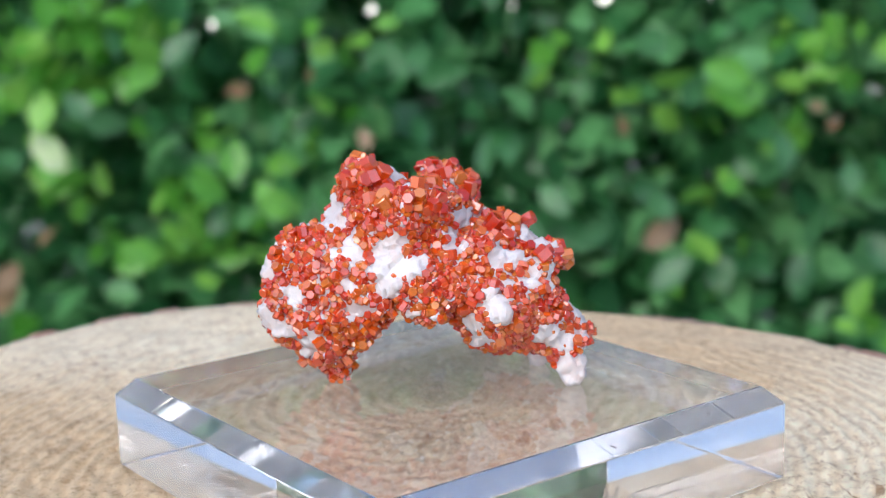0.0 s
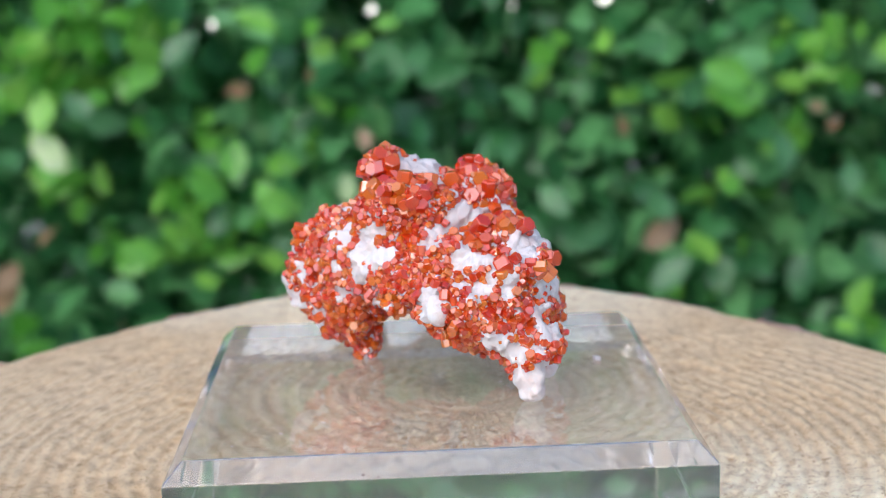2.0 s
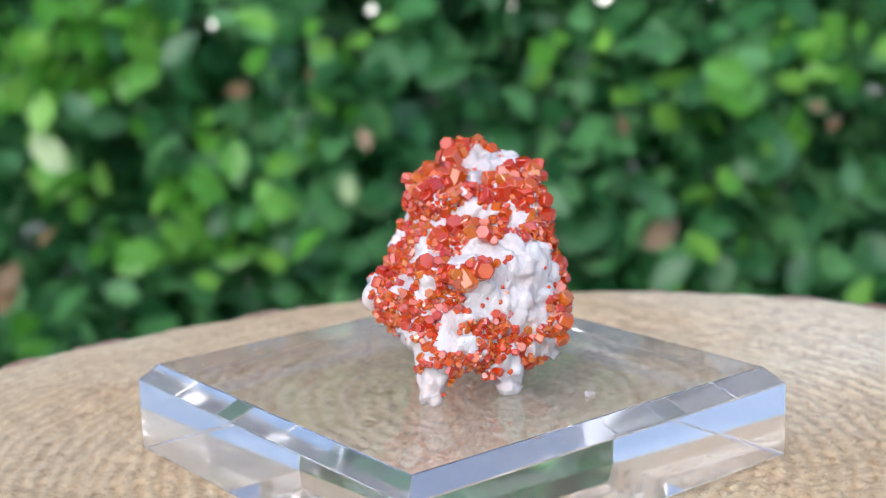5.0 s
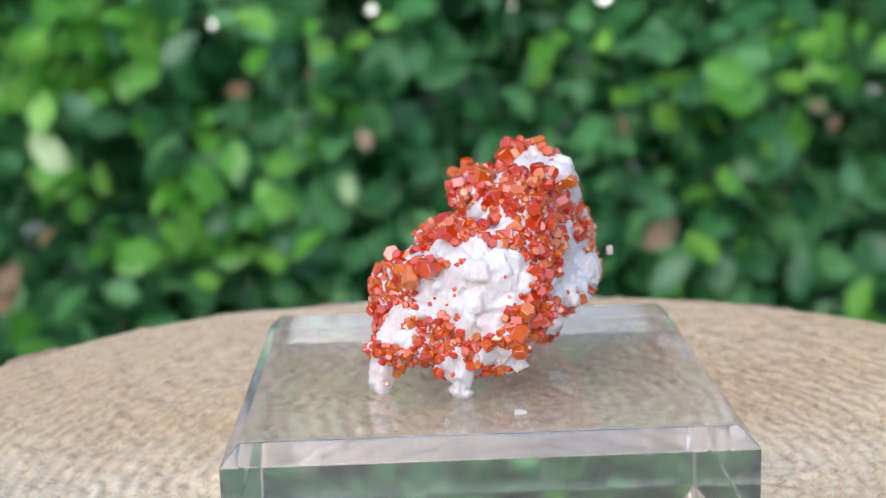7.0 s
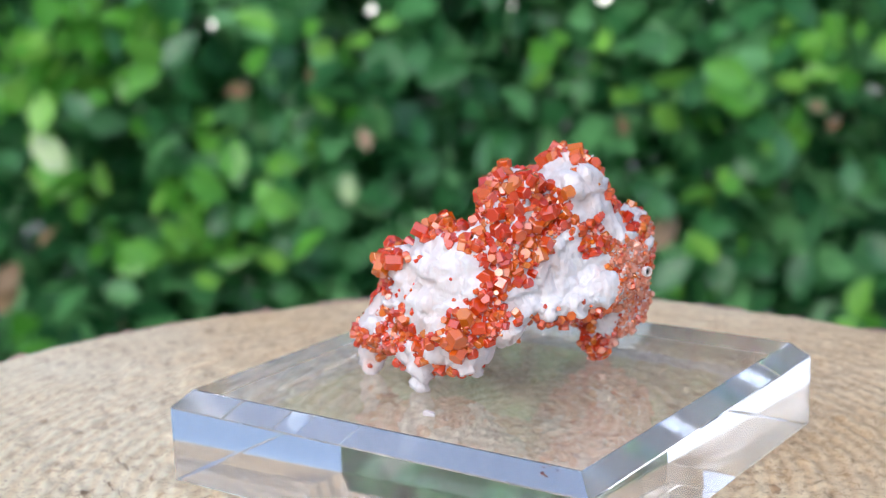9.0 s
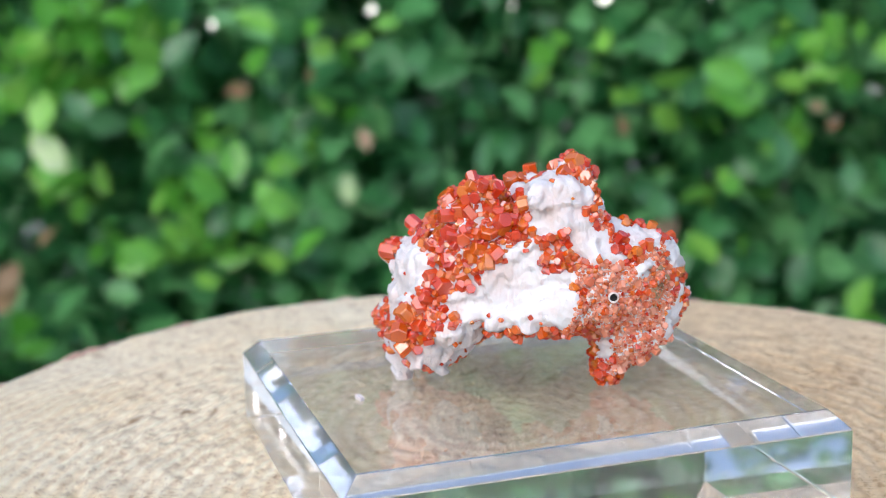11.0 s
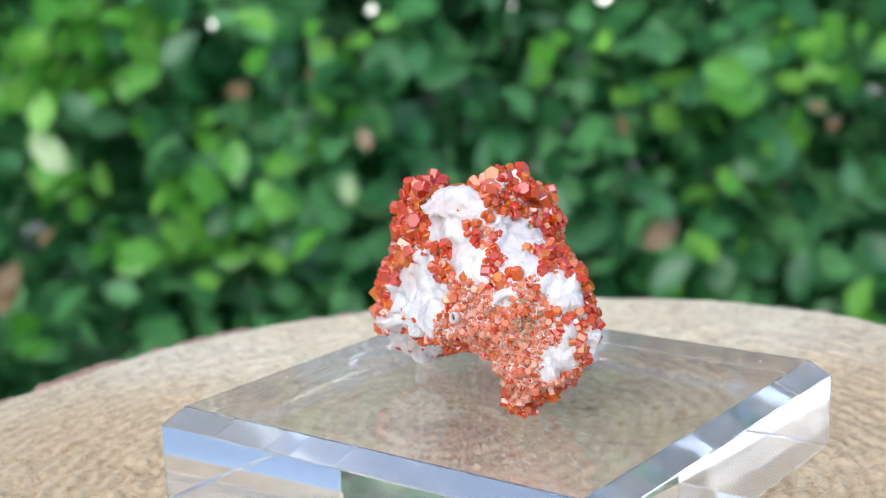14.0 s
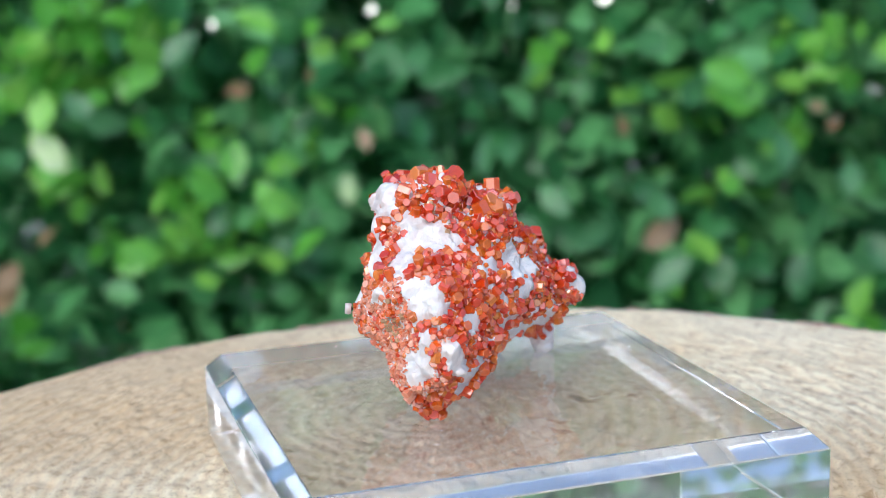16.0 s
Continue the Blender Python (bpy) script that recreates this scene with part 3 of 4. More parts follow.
lump(6.2, -4.4, 22.0, 1.8)
lump(6.2, 5.2, 14.4, 1.0)
lump(6.6, -0.8, 22.4, 2.2)
lump(6.6, -0.4, 15.2, 2.1)
lump(6.6, -6.4, 17.2, 1.5)
lump(6.6, -2.0, 16.4, 2.8)
lump(6.6, 0.8, 14.4, 1.7)
lump(7.0, 2.4, 14.0, 2.0)
lump(7.0, -4.4, 16.8, 2.4)
lump(7.0, -3.6, 22.4, 1.5)
lump(7.0, 2.8, 14.4, 1.9)
lump(7.0, 3.6, 19.6, 1.0)
lump(7.4, -0.4, 22.8, 1.8)
lump(7.4, 0.8, 21.6, 1.3)
lump(7.8, -2.4, 18.0, 2.1)
lump(7.8, 0.8, 15.2, 1.4)
lump(7.8, -5.6, 15.6, 1.0)
lump(8.2, -2.8, 16.0, 2.7)
lump(8.2, -2.0, 23.2, 1.1)
lump(9.0, -2.0, 15.6, 2.4)
lump(9.0, -0.4, 18.8, 0.6)
lump(9.4, -4.8, 14.8, 1.0)
lump(9.4, -0.8, 15.6, 1.7)
lump(10.6, -2.8, 15.2, 1.6)
lump(11.0, -4.8, 14.8, 0.7)
# the crests under the large crystals
lump(-4.0, 4.4, 30.3, 1.2)
lump(-4.0, 6.2, 31.1, 1.2)
lump(-2.2, 4.4, 30.3, 1.2)
lump(-2.2, 6.2, 30.3, 1.2)
lump(-0.4, 6.2, 29.5, 1.2)
lump(-11.0, -1.6, 32.3, 1.2)
lump(-12.2, 1.0, 32.3, 1.2)
# the feet on which it stands
lump(10.2, -4.6, 11.0, 1.2)
lump(9.9, -4.6, 12.6, 1.5)
lump(9.4, -4.4, 14.0, 1.7)
lump(7.0, 3.4, 11.0, 1.1)
lump(7.0, 3.2, 12.6, 1.5)
lump(-14.5, -0.6, 11.0, 1.1)
lump(-14.5, -0.6, 12.6, 1.6)


def rock_field(axes, soft=0.16):
    """Signed distances to the joined knobs on a grid, each knob reckoned only near itself."""
    total = np.full([len(a) for a in axes], 1e-9)
    for x, y, z, r in STONE:
        cut = [slice(*np.searchsorted(a, (c - r - 2.2, c + r + 2.2))) for a, c in zip(axes, (x, y, z))]
        gx, gy, gz = np.meshgrid(*[a[k] for a, k in zip(axes, cut)], indexing="ij")
        d = np.sqrt((gx - x) ** 2 + (gy - y) ** 2 + (gz - z) ** 2) - r
        total[tuple(cut)] += np.exp(-np.clip(d, -6.0, 6.0) / soft)
    return -soft * np.log(total)


def skin(field, origin, h):
    """Surface nets: the zero level of a grid of distances, as vertices and quads."""
    nx, ny, nz = field.shape
    inside = field < 0
    total = np.zeros((nx - 1, ny - 1, nz - 1, 3))
    count = np.zeros((nx - 1, ny - 1, nz - 1))
    corner = [(i, j, k) for i in (0, 1) for j in (0, 1) for k in (0, 1)]
    cut = lambda a, c: a[c[0]:nx - 1 + c[0], c[1]:ny - 1 + c[1], c[2]:nz - 1 + c[2]]
    for a in corner:
        for ax in range(3):
            if a[ax]:
                continue
            b = tuple(v + (q == ax) for q, v in enumerate(a))
            fa, fb = cut(field, a), cut(field, b)
            hit = (fa < 0) != (fb < 0)
            t = np.where(hit, fa / np.where(hit, fa - fb, 1), 0)
            p = np.zeros(total.shape)
            for q in range(3):
                p[..., q] = a[q] + (t if q == ax else 0)
            total += np.where(hit[..., None], p, 0)
            count += hit
    live = count > 0
    index = -np.ones(live.shape, int)
    index[live] = np.arange(live.sum())
    cells = np.argwhere(live)
    verts = (cells + total[live] / count[live][:, None]) * h + origin
    faces = []
    for ax in range(3):
        u, v = (ax + 1) % 3, (ax + 2) % 3
        lo = np.take(inside, range(field.shape[ax] - 1), ax)
        hi = np.take(inside, range(1, field.shape[ax]), ax)
        for e in np.argwhere(lo != hi):
            if e[u] == 0 or e[v] == 0 or e[u] >= live.shape[u] or e[v] >= live.shape[v]:
                continue
            ring = []
            for du, dv in ((0, 0), (-1, 0), (-1, -1), (0, -1)):
                c = e.copy()
                c[u] += du
                c[v] += dv
                ring.append(index[tuple(c)])
            if lo[tuple(e)]:
                faces.append(tuple(ring))
            else:
                faces.append(tuple(reversed(ring)))
    return verts, faces


def prism(width, length, sides=6, cap=0.12):
    """A stubby six-sided crystal, standing on z = 0, with narrow bevels at its end."""
    V, F = [], []
    r = width / 2
    for rr, z in ((r * 0.9, 0.0), (r, length * 0.12), (r, length - cap * r), (r * (1 - cap), length)):
        V += [(rr * math.cos(2 * math.pi * i / sides), rr * math.sin(2 * math.pi * i / sides), z) for i in range(sides)]
    for k in range(3):
        for i in range(sides):
            a, b = k * sides + i, k * sides + (i + 1) % sides
            F.append((a, b, b + sides, a + sides))
    F.append(tuple(3 * sides + i for i in range(sides)))
    return V, F


BARE, CLUSTERS, CRUST, EARTHY = [], [], [], []


def bare(x, y, z, r):
    """A patch of the rock that stays white, in millimetres."""
    BARE.append((x, y, z, r))


def cluster(x, y, z, r):
    """A group of large crystals."""
    CLUSTERS.append((x, y, z, r))


def crusted(x, y, z, r):
    """A patch under a druse of tiny pale crystals."""
    CRUST.append((x, y, z, r))


def earthy(x, y, z, r):
    """A patch with brown clay between the crystals."""
    EARTHY.append((x, y, z, r))


bare(10.2, -4.8, 10.6, 1.9)
bare(9.6, -6.0, 12.4, 1.1)
bare(7.0, 3.4, 10.4, 1.6)
bare(-22.6, -5.6, 17.2, 0.6)
bare(-22.2, -5.6, 18.8, 0.8)
bare(-22.2, -5.2, 19.2, 0.6)
bare(-22.2, -2.0, 22.8, 0.7)
bare(-22.2, -2.8, 20.0, 0.6)
bare(-21.8, -3.6, 23.2, 1.3)
bare(-21.8, -2.4, 18.0, 0.8)
bare(-21.8, -6.0, 16.8, 0.6)
bare(-21.4, -2.4, 24.0, 1.5)
bare(-21.4, -2.0, 16.8, 1.1)
bare(-21.4, -6.0, 18.4, 0.8)
bare(-21.4, -1.6, 17.2, 1.1)
bare(-21.0, -6.4, 16.8, 0.8)
bare(-21.0, -1.2, 16.0, 0.6)
bare(-21.0, -1.6, 24.4, 1.0)
bare(-21.0, -5.6, 16.0, 0.6)
bare(-19.8, 2.8, 23.2, 0.7)
bare(-19.4, -6.8, 17.2, 1.0)
bare(-19.4, -5.6, 16.0, 1.0)
bare(-19.4, 1.6, 26.0, 0.6)
bare(-19.4, 3.6, 23.2, 0.6)
bare(-19.0, 0.4, 26.4, 1.2)
bare(-18.6, 1.2, 26.8, 1.2)
bare(-18.6, -6.4, 21.2, 0.7)
bare(-18.2, -6.8, 20.8, 0.8)
bare(-18.2, 2.4, 26.4, 0.6)
bare(-17.8, 0.4, 27.2, 0.7)
bare(-17.4, -5.6, 15.2, 0.8)
bare(-17.4, -7.6, 16.8, 0.8)
bare(-17.4, -4.8, 14.0, 0.6)
bare(-17.0, -6.8, 16.4, 0.9)
bare(-17.0, 0.0, 27.6, 0.7)
bare(-17.0, 4.0, 24.8, 0.8)
bare(-17.0, -5.6, 14.8, 0.8)
bare(-16.6, 0.8, 27.2, 0.7)
bare(-16.6, -6.4, 16.4, 0.8)
bare(-16.2, -7.6, 20.8, 0.6)
bare(-15.8, 1.2, 27.6, 0.8)
bare(-15.8, 4.0, 26.8, 0.6)
bare(-15.4, 4.4, 25.6, 1.1)
bare(-15.4, -2.0, 27.2, 0.6)
bare(-14.6, -0.8, 28.4, 1.6)
bare(-14.6, -0.4, 28.4, 1.5)
bare(-14.6, 1.6, 30.0, 0.6)
bare(-14.6, 2.4, 15.2, 0.6)
bare(-14.2, 5.2, 26.0, 1.4)
bare(-14.2, 1.6, 14.0, 0.9)
bare(-14.2, -6.8, 25.2, 0.6)
bare(-14.2, -8.0, 20.8, 0.6)
bare(-13.8, -2.8, 27.6, 0.9)
bare(-13.4, 5.2, 27.6, 0.9)
bare(-13.4, 5.6, 26.4, 1.0)
bare(-13.0, 4.8, 31.2, 2.1)
bare(-12.6, -8.4, 21.6, 0.6)
bare(-12.6, 6.0, 28.4, 1.0)
bare(-12.6, -8.0, 22.0, 0.6)
bare(-12.6, -5.2, 26.4, 0.6)
bare(-12.2, -6.0, 25.6, 0.8)
bare(-12.2, 6.8, 22.8, 0.6)
bare(-11.8, -8.0, 19.6, 0.7)
bare(-11.8, 8.0, 21.2, 1.5)
bare(-11.8, -8.4, 21.6, 0.6)
bare(-11.8, -8.0, 18.8, 0.8)
bare(-11.8, -6.4, 25.2, 0.6)
bare(-11.4, 6.0, 30.4, 2.6)
bare(-11.4, 4.4, 32.8, 1.0)
bare(-11.4, 8.4, 19.6, 1.5)
bare(-11.4, -7.2, 24.8, 0.6)
bare(-11.0, -8.8, 19.2, 1.1)
bare(-11.0, 9.2, 18.0, 0.7)
bare(-10.6, 8.0, 20.8, 2.4)
bare(-10.6, 2.8, 32.8, 0.6)
bare(-10.6, 7.6, 21.2, 2.1)
bare(-10.6, 6.8, 29.6, 1.7)
bare(-10.2, 6.8, 28.4, 1.2)
bare(-9.4, 7.2, 25.6, 0.7)
bare(-9.4, 8.0, 24.8, 0.8)
bare(-9.4, 9.2, 17.6, 0.7)
bare(-9.0, 9.2, 19.2, 1.5)
bare(-9.0, 2.0, 32.4, 1.5)
bare(-9.0, 6.4, 32.0, 1.2)
bare(-9.0, -8.0, 24.0, 1.1)
bare(-8.6, -7.6, 24.8, 1.5)
bare(-8.6, 5.2, 32.4, 1.5)
bare(-8.6, -8.8, 21.6, 1.0)
bare(-8.6, 6.8, 31.2, 0.7)
bare(-8.6, 8.4, 17.2, 0.6)
bare(-8.2, 0.4, 32.0, 1.0)
bare(-8.2, -9.2, 22.0, 1.1)
bare(-8.2, -0.8, 16.8, 2.0)
bare(-7.8, 3.2, 32.0, 1.9)
bare(-7.8, 7.6, 23.2, 1.5)
bare(-7.4, 7.6, 25.2, 0.7)
bare(-7.4, 0.0, 32.0, 0.8)
bare(-7.0, -7.2, 26.4, 0.8)
bare(-7.0, -8.4, 24.0, 0.8)
bare(-7.0, -6.4, 18.8, 1.1)
bare(-7.0, -4.0, 18.0, 0.7)
bare(-7.0, 8.0, 24.8, 0.6)
bare(-6.2, 8.0, 21.6, 2.3)
bare(-6.2, -10.0, 19.2, 0.8)
bare(-6.2, -9.2, 18.8, 0.7)
bare(-6.2, 4.0, 30.8, 0.6)
bare(-6.2, -9.6, 22.8, 0.6)
bare(-6.2, 8.4, 22.8, 1.4)
bare(-6.2, -9.2, 23.6, 0.6)
bare(-5.8, 9.6, 19.6, 2.1)
bare(-5.8, 2.0, 31.6, 1.5)
bare(-5.8, -8.4, 24.0, 0.9)
bare(-5.8, 10.0, 18.4, 1.5)
bare(-5.8, -2.8, 31.6, 0.6)
bare(-5.0, 0.8, 31.2, 1.0)
bare(-5.0, -8.0, 24.8, 0.6)
bare(-4.6, 8.8, 21.6, 1.3)
bare(-4.2, -10.4, 18.8, 0.6)
bare(-4.2, 10.4, 17.6, 0.7)
bare(-4.2, -9.6, 18.4, 0.7)
bare(-3.4, 9.6, 19.2, 0.8)
bare(-3.4, 5.2, 15.2, 0.8)
bare(-3.0, 1.2, 30.4, 0.7)
bare(-2.6, 9.2, 20.0, 1.1)
bare(-2.2, 8.4, 16.0, 2.2)
bare(-2.2, -2.8, 30.0, 0.6)
bare(-1.8, 9.2, 20.0, 1.1)
bare(-1.8, -4.0, 26.0, 0.6)
bare(-1.8, -5.6, 25.2, 0.6)
bare(-1.4, -2.8, 26.0, 0.7)
bare(-1.0, -0.8, 27.2, 1.1)
bare(-1.0, 2.8, 13.2, 1.0)
bare(-1.0, -2.0, 26.4, 0.6)
bare(-1.0, -5.2, 25.2, 0.6)
bare(-0.6, 0.4, 27.6, 1.3)
bare(-0.6, 9.6, 16.0, 1.2)
bare(-0.6, 0.8, 30.8, 0.6)
bare(-0.6, 10.8, 18.4, 0.6)
bare(-0.2, 6.0, 14.0, 2.8)
bare(-0.2, 1.2, 27.6, 1.0)
bare(-0.2, -8.4, 18.0, 0.8)
bare(-0.2, -1.6, 26.0, 0.6)
bare(0.2, -7.2, 16.8, 1.7)
bare(0.2, -4.4, 14.8, 0.8)
bare(0.6, -5.6, 15.6, 1.0)
bare(0.6, 5.6, 12.4, 1.8)
bare(0.6, 3.2, 27.2, 0.6)
bare(1.4, 4.4, 27.2, 0.9)
bare(1.4, 8.4, 14.8, 1.3)
bare(1.4, -4.4, 26.8, 0.6)
bare(1.4, -11.6, 20.4, 0.7)
bare(1.4, 5.2, 27.2, 0.8)
bare(2.2, -11.2, 21.2, 1.2)
bare(2.2, 8.4, 12.8, 1.4)
bare(2.2, -4.8, 13.6, 0.7)
bare(2.2, -2.4, 27.2, 0.6)
bare(2.2, -6.4, 14.8, 0.6)
bare(2.6, 8.4, 23.2, 1.3)
bare(2.6, -7.6, 15.2, 0.6)
bare(3.0, -12.0, 19.6, 1.2)
bare(3.0, -5.6, 24.0, 1.1)
bare(3.0, 4.8, 27.2, 0.6)
bare(3.4, -11.2, 18.4, 0.6)
bare(3.4, 4.0, 27.6, 0.6)
bare(3.4, 8.4, 20.8, 1.0)
bare(3.8, -7.2, 22.0, 0.6)
bare(4.2, 8.4, 13.6, 0.8)
bare(4.2, -9.6, 16.0, 0.8)
bare(4.6, -10.0, 16.4, 0.8)
bare(5.0, 7.2, 22.8, 2.9)
bare(5.0, -5.2, 24.0, 0.8)
bare(5.0, -9.6, 16.0, 0.7)
bare(5.0, -4.4, 24.0, 0.8)
bare(5.0, 7.6, 12.8, 0.6)
bare(5.4, 4.8, 25.2, 1.0)
bare(5.4, -6.8, 21.6, 0.6)
bare(5.4, 8.0, 14.4, 0.6)
bare(5.8, 3.6, 25.6, 1.0)
bare(5.8, -8.4, 21.6, 0.6)
bare(6.2, 6.0, 21.6, 2.8)
bare(6.2, 0.4, 25.2, 1.3)
bare(6.2, 7.2, 14.4, 1.0)
bare(6.2, -6.4, 22.0, 0.7)
bare(6.2, 6.8, 13.6, 1.0)
bare(6.2, 4.4, 12.0, 1.1)
bare(6.6, 6.4, 18.8, 1.5)
bare(6.6, 2.4, 25.2, 1.1)
bare(6.6, -1.6, 24.8, 0.6)
bare(6.6, 5.2, 12.8, 0.6)
bare(7.0, -8.0, 16.0, 0.8)
bare(7.0, 6.0, 14.8, 0.8)
bare(7.0, 4.4, 21.2, 2.2)
bare(7.4, 3.6, 12.0, 1.0)
bare(7.4, 6.0, 17.2, 0.6)
bare(7.8, 2.8, 21.2, 2.1)
bare(7.8, -6.8, 15.6, 1.4)
bare(7.8, 4.8, 17.6, 0.9)
bare(7.8, 0.0, 11.2, 0.6)
bare(7.8, 3.6, 12.4, 1.1)
bare(7.8, 4.4, 18.0, 0.8)
bare(7.8, -6.4, 22.8, 0.6)
bare(7.8, -4.8, 24.0, 0.6)
bare(7.8, -0.4, 24.8, 0.6)
bare(8.2, -5.2, 21.6, 0.7)
bare(8.2, -2.0, 24.8, 0.7)
bare(8.2, 4.8, 15.2, 0.6)
bare(8.2, -1.2, 24.8, 0.6)
bare(8.2, -4.8, 22.0, 0.8)
bare(8.6, 0.8, 20.8, 1.2)
bare(8.6, 4.4, 16.0, 0.6)
bare(9.0, 3.6, 13.6, 0.9)
bare(9.0, 1.6, 19.2, 0.7)
bare(9.0, 0.0, 19.6, 0.7)
bare(9.0, -7.2, 14.4, 0.6)
bare(9.0, 3.2, 13.2, 0.8)
bare(9.4, -0.4, 21.6, 1.0)
bare(9.4, -6.4, 15.2, 1.1)
bare(9.4, -2.4, 24.0, 0.6)
bare(9.4, 0.4, 19.2, 0.6)
bare(9.8, -3.2, 20.4, 0.7)
bare(9.8, -2.4, 20.0, 0.6)
bare(10.2, -2.8, 18.8, 0.8)
bare(10.2, -1.2, 18.8, 0.6)
bare(10.2, -3.6, 18.8, 0.6)
bare(10.6, -6.8, 14.8, 0.7)
bare(10.6, -0.4, 17.2, 0.8)
bare(10.6, -2.8, 17.6, 1.0)
bare(10.6, -3.6, 20.0, 0.6)
bare(11.0, -6.4, 15.2, 0.8)
bare(11.0, -5.2, 15.6, 0.6)
bare(11.4, -2.8, 17.2, 1.0)
bare(11.4, -4.0, 13.2, 1.4)
bare(11.4, -1.2, 16.8, 1.0)

cluster(-22.6, -4.4, 16.4, 0.7)
cluster(-13.4, 0.4, 33.2, 1.1)
cluster(-13.0, -1.6, 33.6, 1.4)
cluster(-12.6, 2.4, 32.8, 0.8)
cluster(-12.2, 1.2, 34.4, 2.0)
cluster(-11.0, -2.8, 33.2, 1.9)
cluster(-10.2, -2.0, 33.6, 2.0)
cluster(-10.2, 0.0, 34.0, 1.3)
cluster(-10.2, -4.4, 31.2, 0.7)
cluster(-9.8, -6.0, 30.4, 1.3)
cluster(-9.8, -6.4, 14.8, 0.7)
cluster(-9.0, -3.6, 31.6, 0.9)
cluster(-8.2, 8.0, 30.4, 0.8)
cluster(-7.8, -4.0, 32.0, 0.8)
cluster(-7.8, -7.2, 30.8, 1.1)
cluster(-7.4, -8.0, 30.8, 1.3)
cluster(-7.4, 6.8, 30.0, 0.7)
cluster(-5.8, 8.4, 30.8, 2.1)
cluster(-5.8, -4.8, 31.6, 0.7)
cluster(-5.4, 8.0, 28.0, 1.3)
cluster(-5.4, -7.6, 30.4, 1.3)
cluster(-5.0, 6.4, 32.0, 1.3)
cluster(-5.0, -2.8, 31.6, 0.7)
cluster(-4.2, 4.0, 32.0, 1.0)
cluster(-3.8, -6.8, 30.0, 1.9)
cluster(-3.8, 8.4, 26.4, 1.9)
cluster(-3.8, 3.6, 31.6, 1.2)
cluster(-3.8, -1.6, 30.8, 0.7)
cluster(-3.4, -4.0, 31.2, 1.3)
cluster(-3.0, 8.8, 28.4, 2.6)
cluster(-3.0, 2.4, 30.8, 0.7)
cluster(-2.6, 7.6, 31.2, 2.6)
cluster(-2.2, -4.8, 30.0, 1.1)
cluster(-2.2, 4.0, 32.0, 0.9)
cluster(-2.2, 9.2, 24.8, 0.7)
cluster(-1.8, 2.0, 31.2, 0.9)
cluster(-1.8, -1.6, 30.8, 0.7)
cluster(-1.8, 3.2, 31.6, 0.8)
cluster(-1.4, 10.0, 23.2, 1.4)
cluster(-1.0, -2.0, 30.0, 0.9)
cluster(-1.0, 8.8, 26.4, 1.1)
cluster(-1.0, -1.2, 28.8, 0.7)
cluster(-0.2, 9.6, 23.2, 1.2)
cluster(0.2, 7.2, 29.6, 2.5)
cluster(0.2, 3.6, 30.4, 1.6)
cluster(0.2, 8.8, 25.6, 1.2)
cluster(0.2, 2.4, 29.6, 1.4)
cluster(0.2, 2.8, 28.8, 1.1)
cluster(0.6, 6.8, 29.6, 2.3)
cluster(1.0, 1.6, 26.8, 0.7)
cluster(1.4, -5.6, 26.4, 0.7)
cluster(1.4, 0.0, 26.8, 0.7)
cluster(1.4, -2.0, 26.8, 0.7)
cluster(1.8, 7.6, 26.4, 0.7)
cluster(2.6, 6.8, 26.0, 0.8)
cluster(3.4, -3.6, 26.0, 1.1)
cluster(3.8, -4.0, 25.6, 1.1)
cluster(4.2, 9.2, 18.8, 1.4)
cluster(4.6, 0.4, 26.8, 1.0)
cluster(4.6, 9.6, 15.6, 0.7)
cluster(5.8, 8.8, 16.4, 1.3)
cluster(7.0, 6.8, 16.4, 0.8)
cluster(7.4, -6.0, 23.6, 0.7)
cluster(8.2, 1.6, 24.4, 0.7)
cluster(8.6, 0.4, 24.4, 0.7)
cluster(9.0, 0.8, 23.2, 0.9)
cluster(9.8, -4.8, 20.4, 0.8)
cluster(9.8, -2.0, 23.2, 0.7)
cluster(9.8, -0.4, 23.2, 0.7)
cluster(10.6, -5.2, 19.6, 1.1)

crusted(-22.6, -4.4, 16.0, 0.8)
crusted(-22.6, -4.4, 20.4, 0.8)
crusted(-21.8, -4.0, 15.6, 0.8)
crusted(-21.4, 0.0, 24.8, 0.8)
crusted(-21.4, -1.2, 18.8, 0.8)
crusted(-21.4, -0.4, 23.6, 0.8)
crusted(-21.0, 0.8, 22.4, 1.5)
crusted(-21.0, -2.8, 14.8, 0.8)
crusted(-21.0, 0.4, 25.2, 0.8)
crusted(-20.6, -0.8, 14.4, 1.2)
crusted(-20.6, 0.0, 16.4, 0.8)
crusted(-20.6, 1.2, 20.8, 2.1)
crusted(-20.6, 0.0, 14.4, 1.3)
crusted(-20.6, 1.2, 24.0, 0.8)
crusted(-20.2, -2.8, 14.4, 0.8)
crusted(-20.2, 2.0, 24.0, 0.8)
crusted(-19.8, 2.0, 19.2, 2.9)
crusted(-19.4, 2.4, 15.2, 2.7)
crusted(-19.4, -1.2, 13.6, 1.0)
crusted(-19.4, -2.8, 14.0, 0.8)
crusted(-19.0, 3.6, 20.0, 2.1)
crusted(-18.2, 2.0, 13.6, 1.9)
crusted(-18.2, 4.0, 22.8, 0.8)
crusted(-17.8, 0.0, 12.0, 0.8)
crusted(-17.4, 5.6, 19.2, 3.0)
crusted(-17.4, 6.4, 20.8, 2.9)
crusted(-17.4, 1.6, 12.8, 1.3)
crusted(-16.6, 5.2, 22.8, 1.4)
crusted(-16.6, 4.0, 16.4, 0.8)
crusted(-16.2, 3.2, 15.2, 1.2)
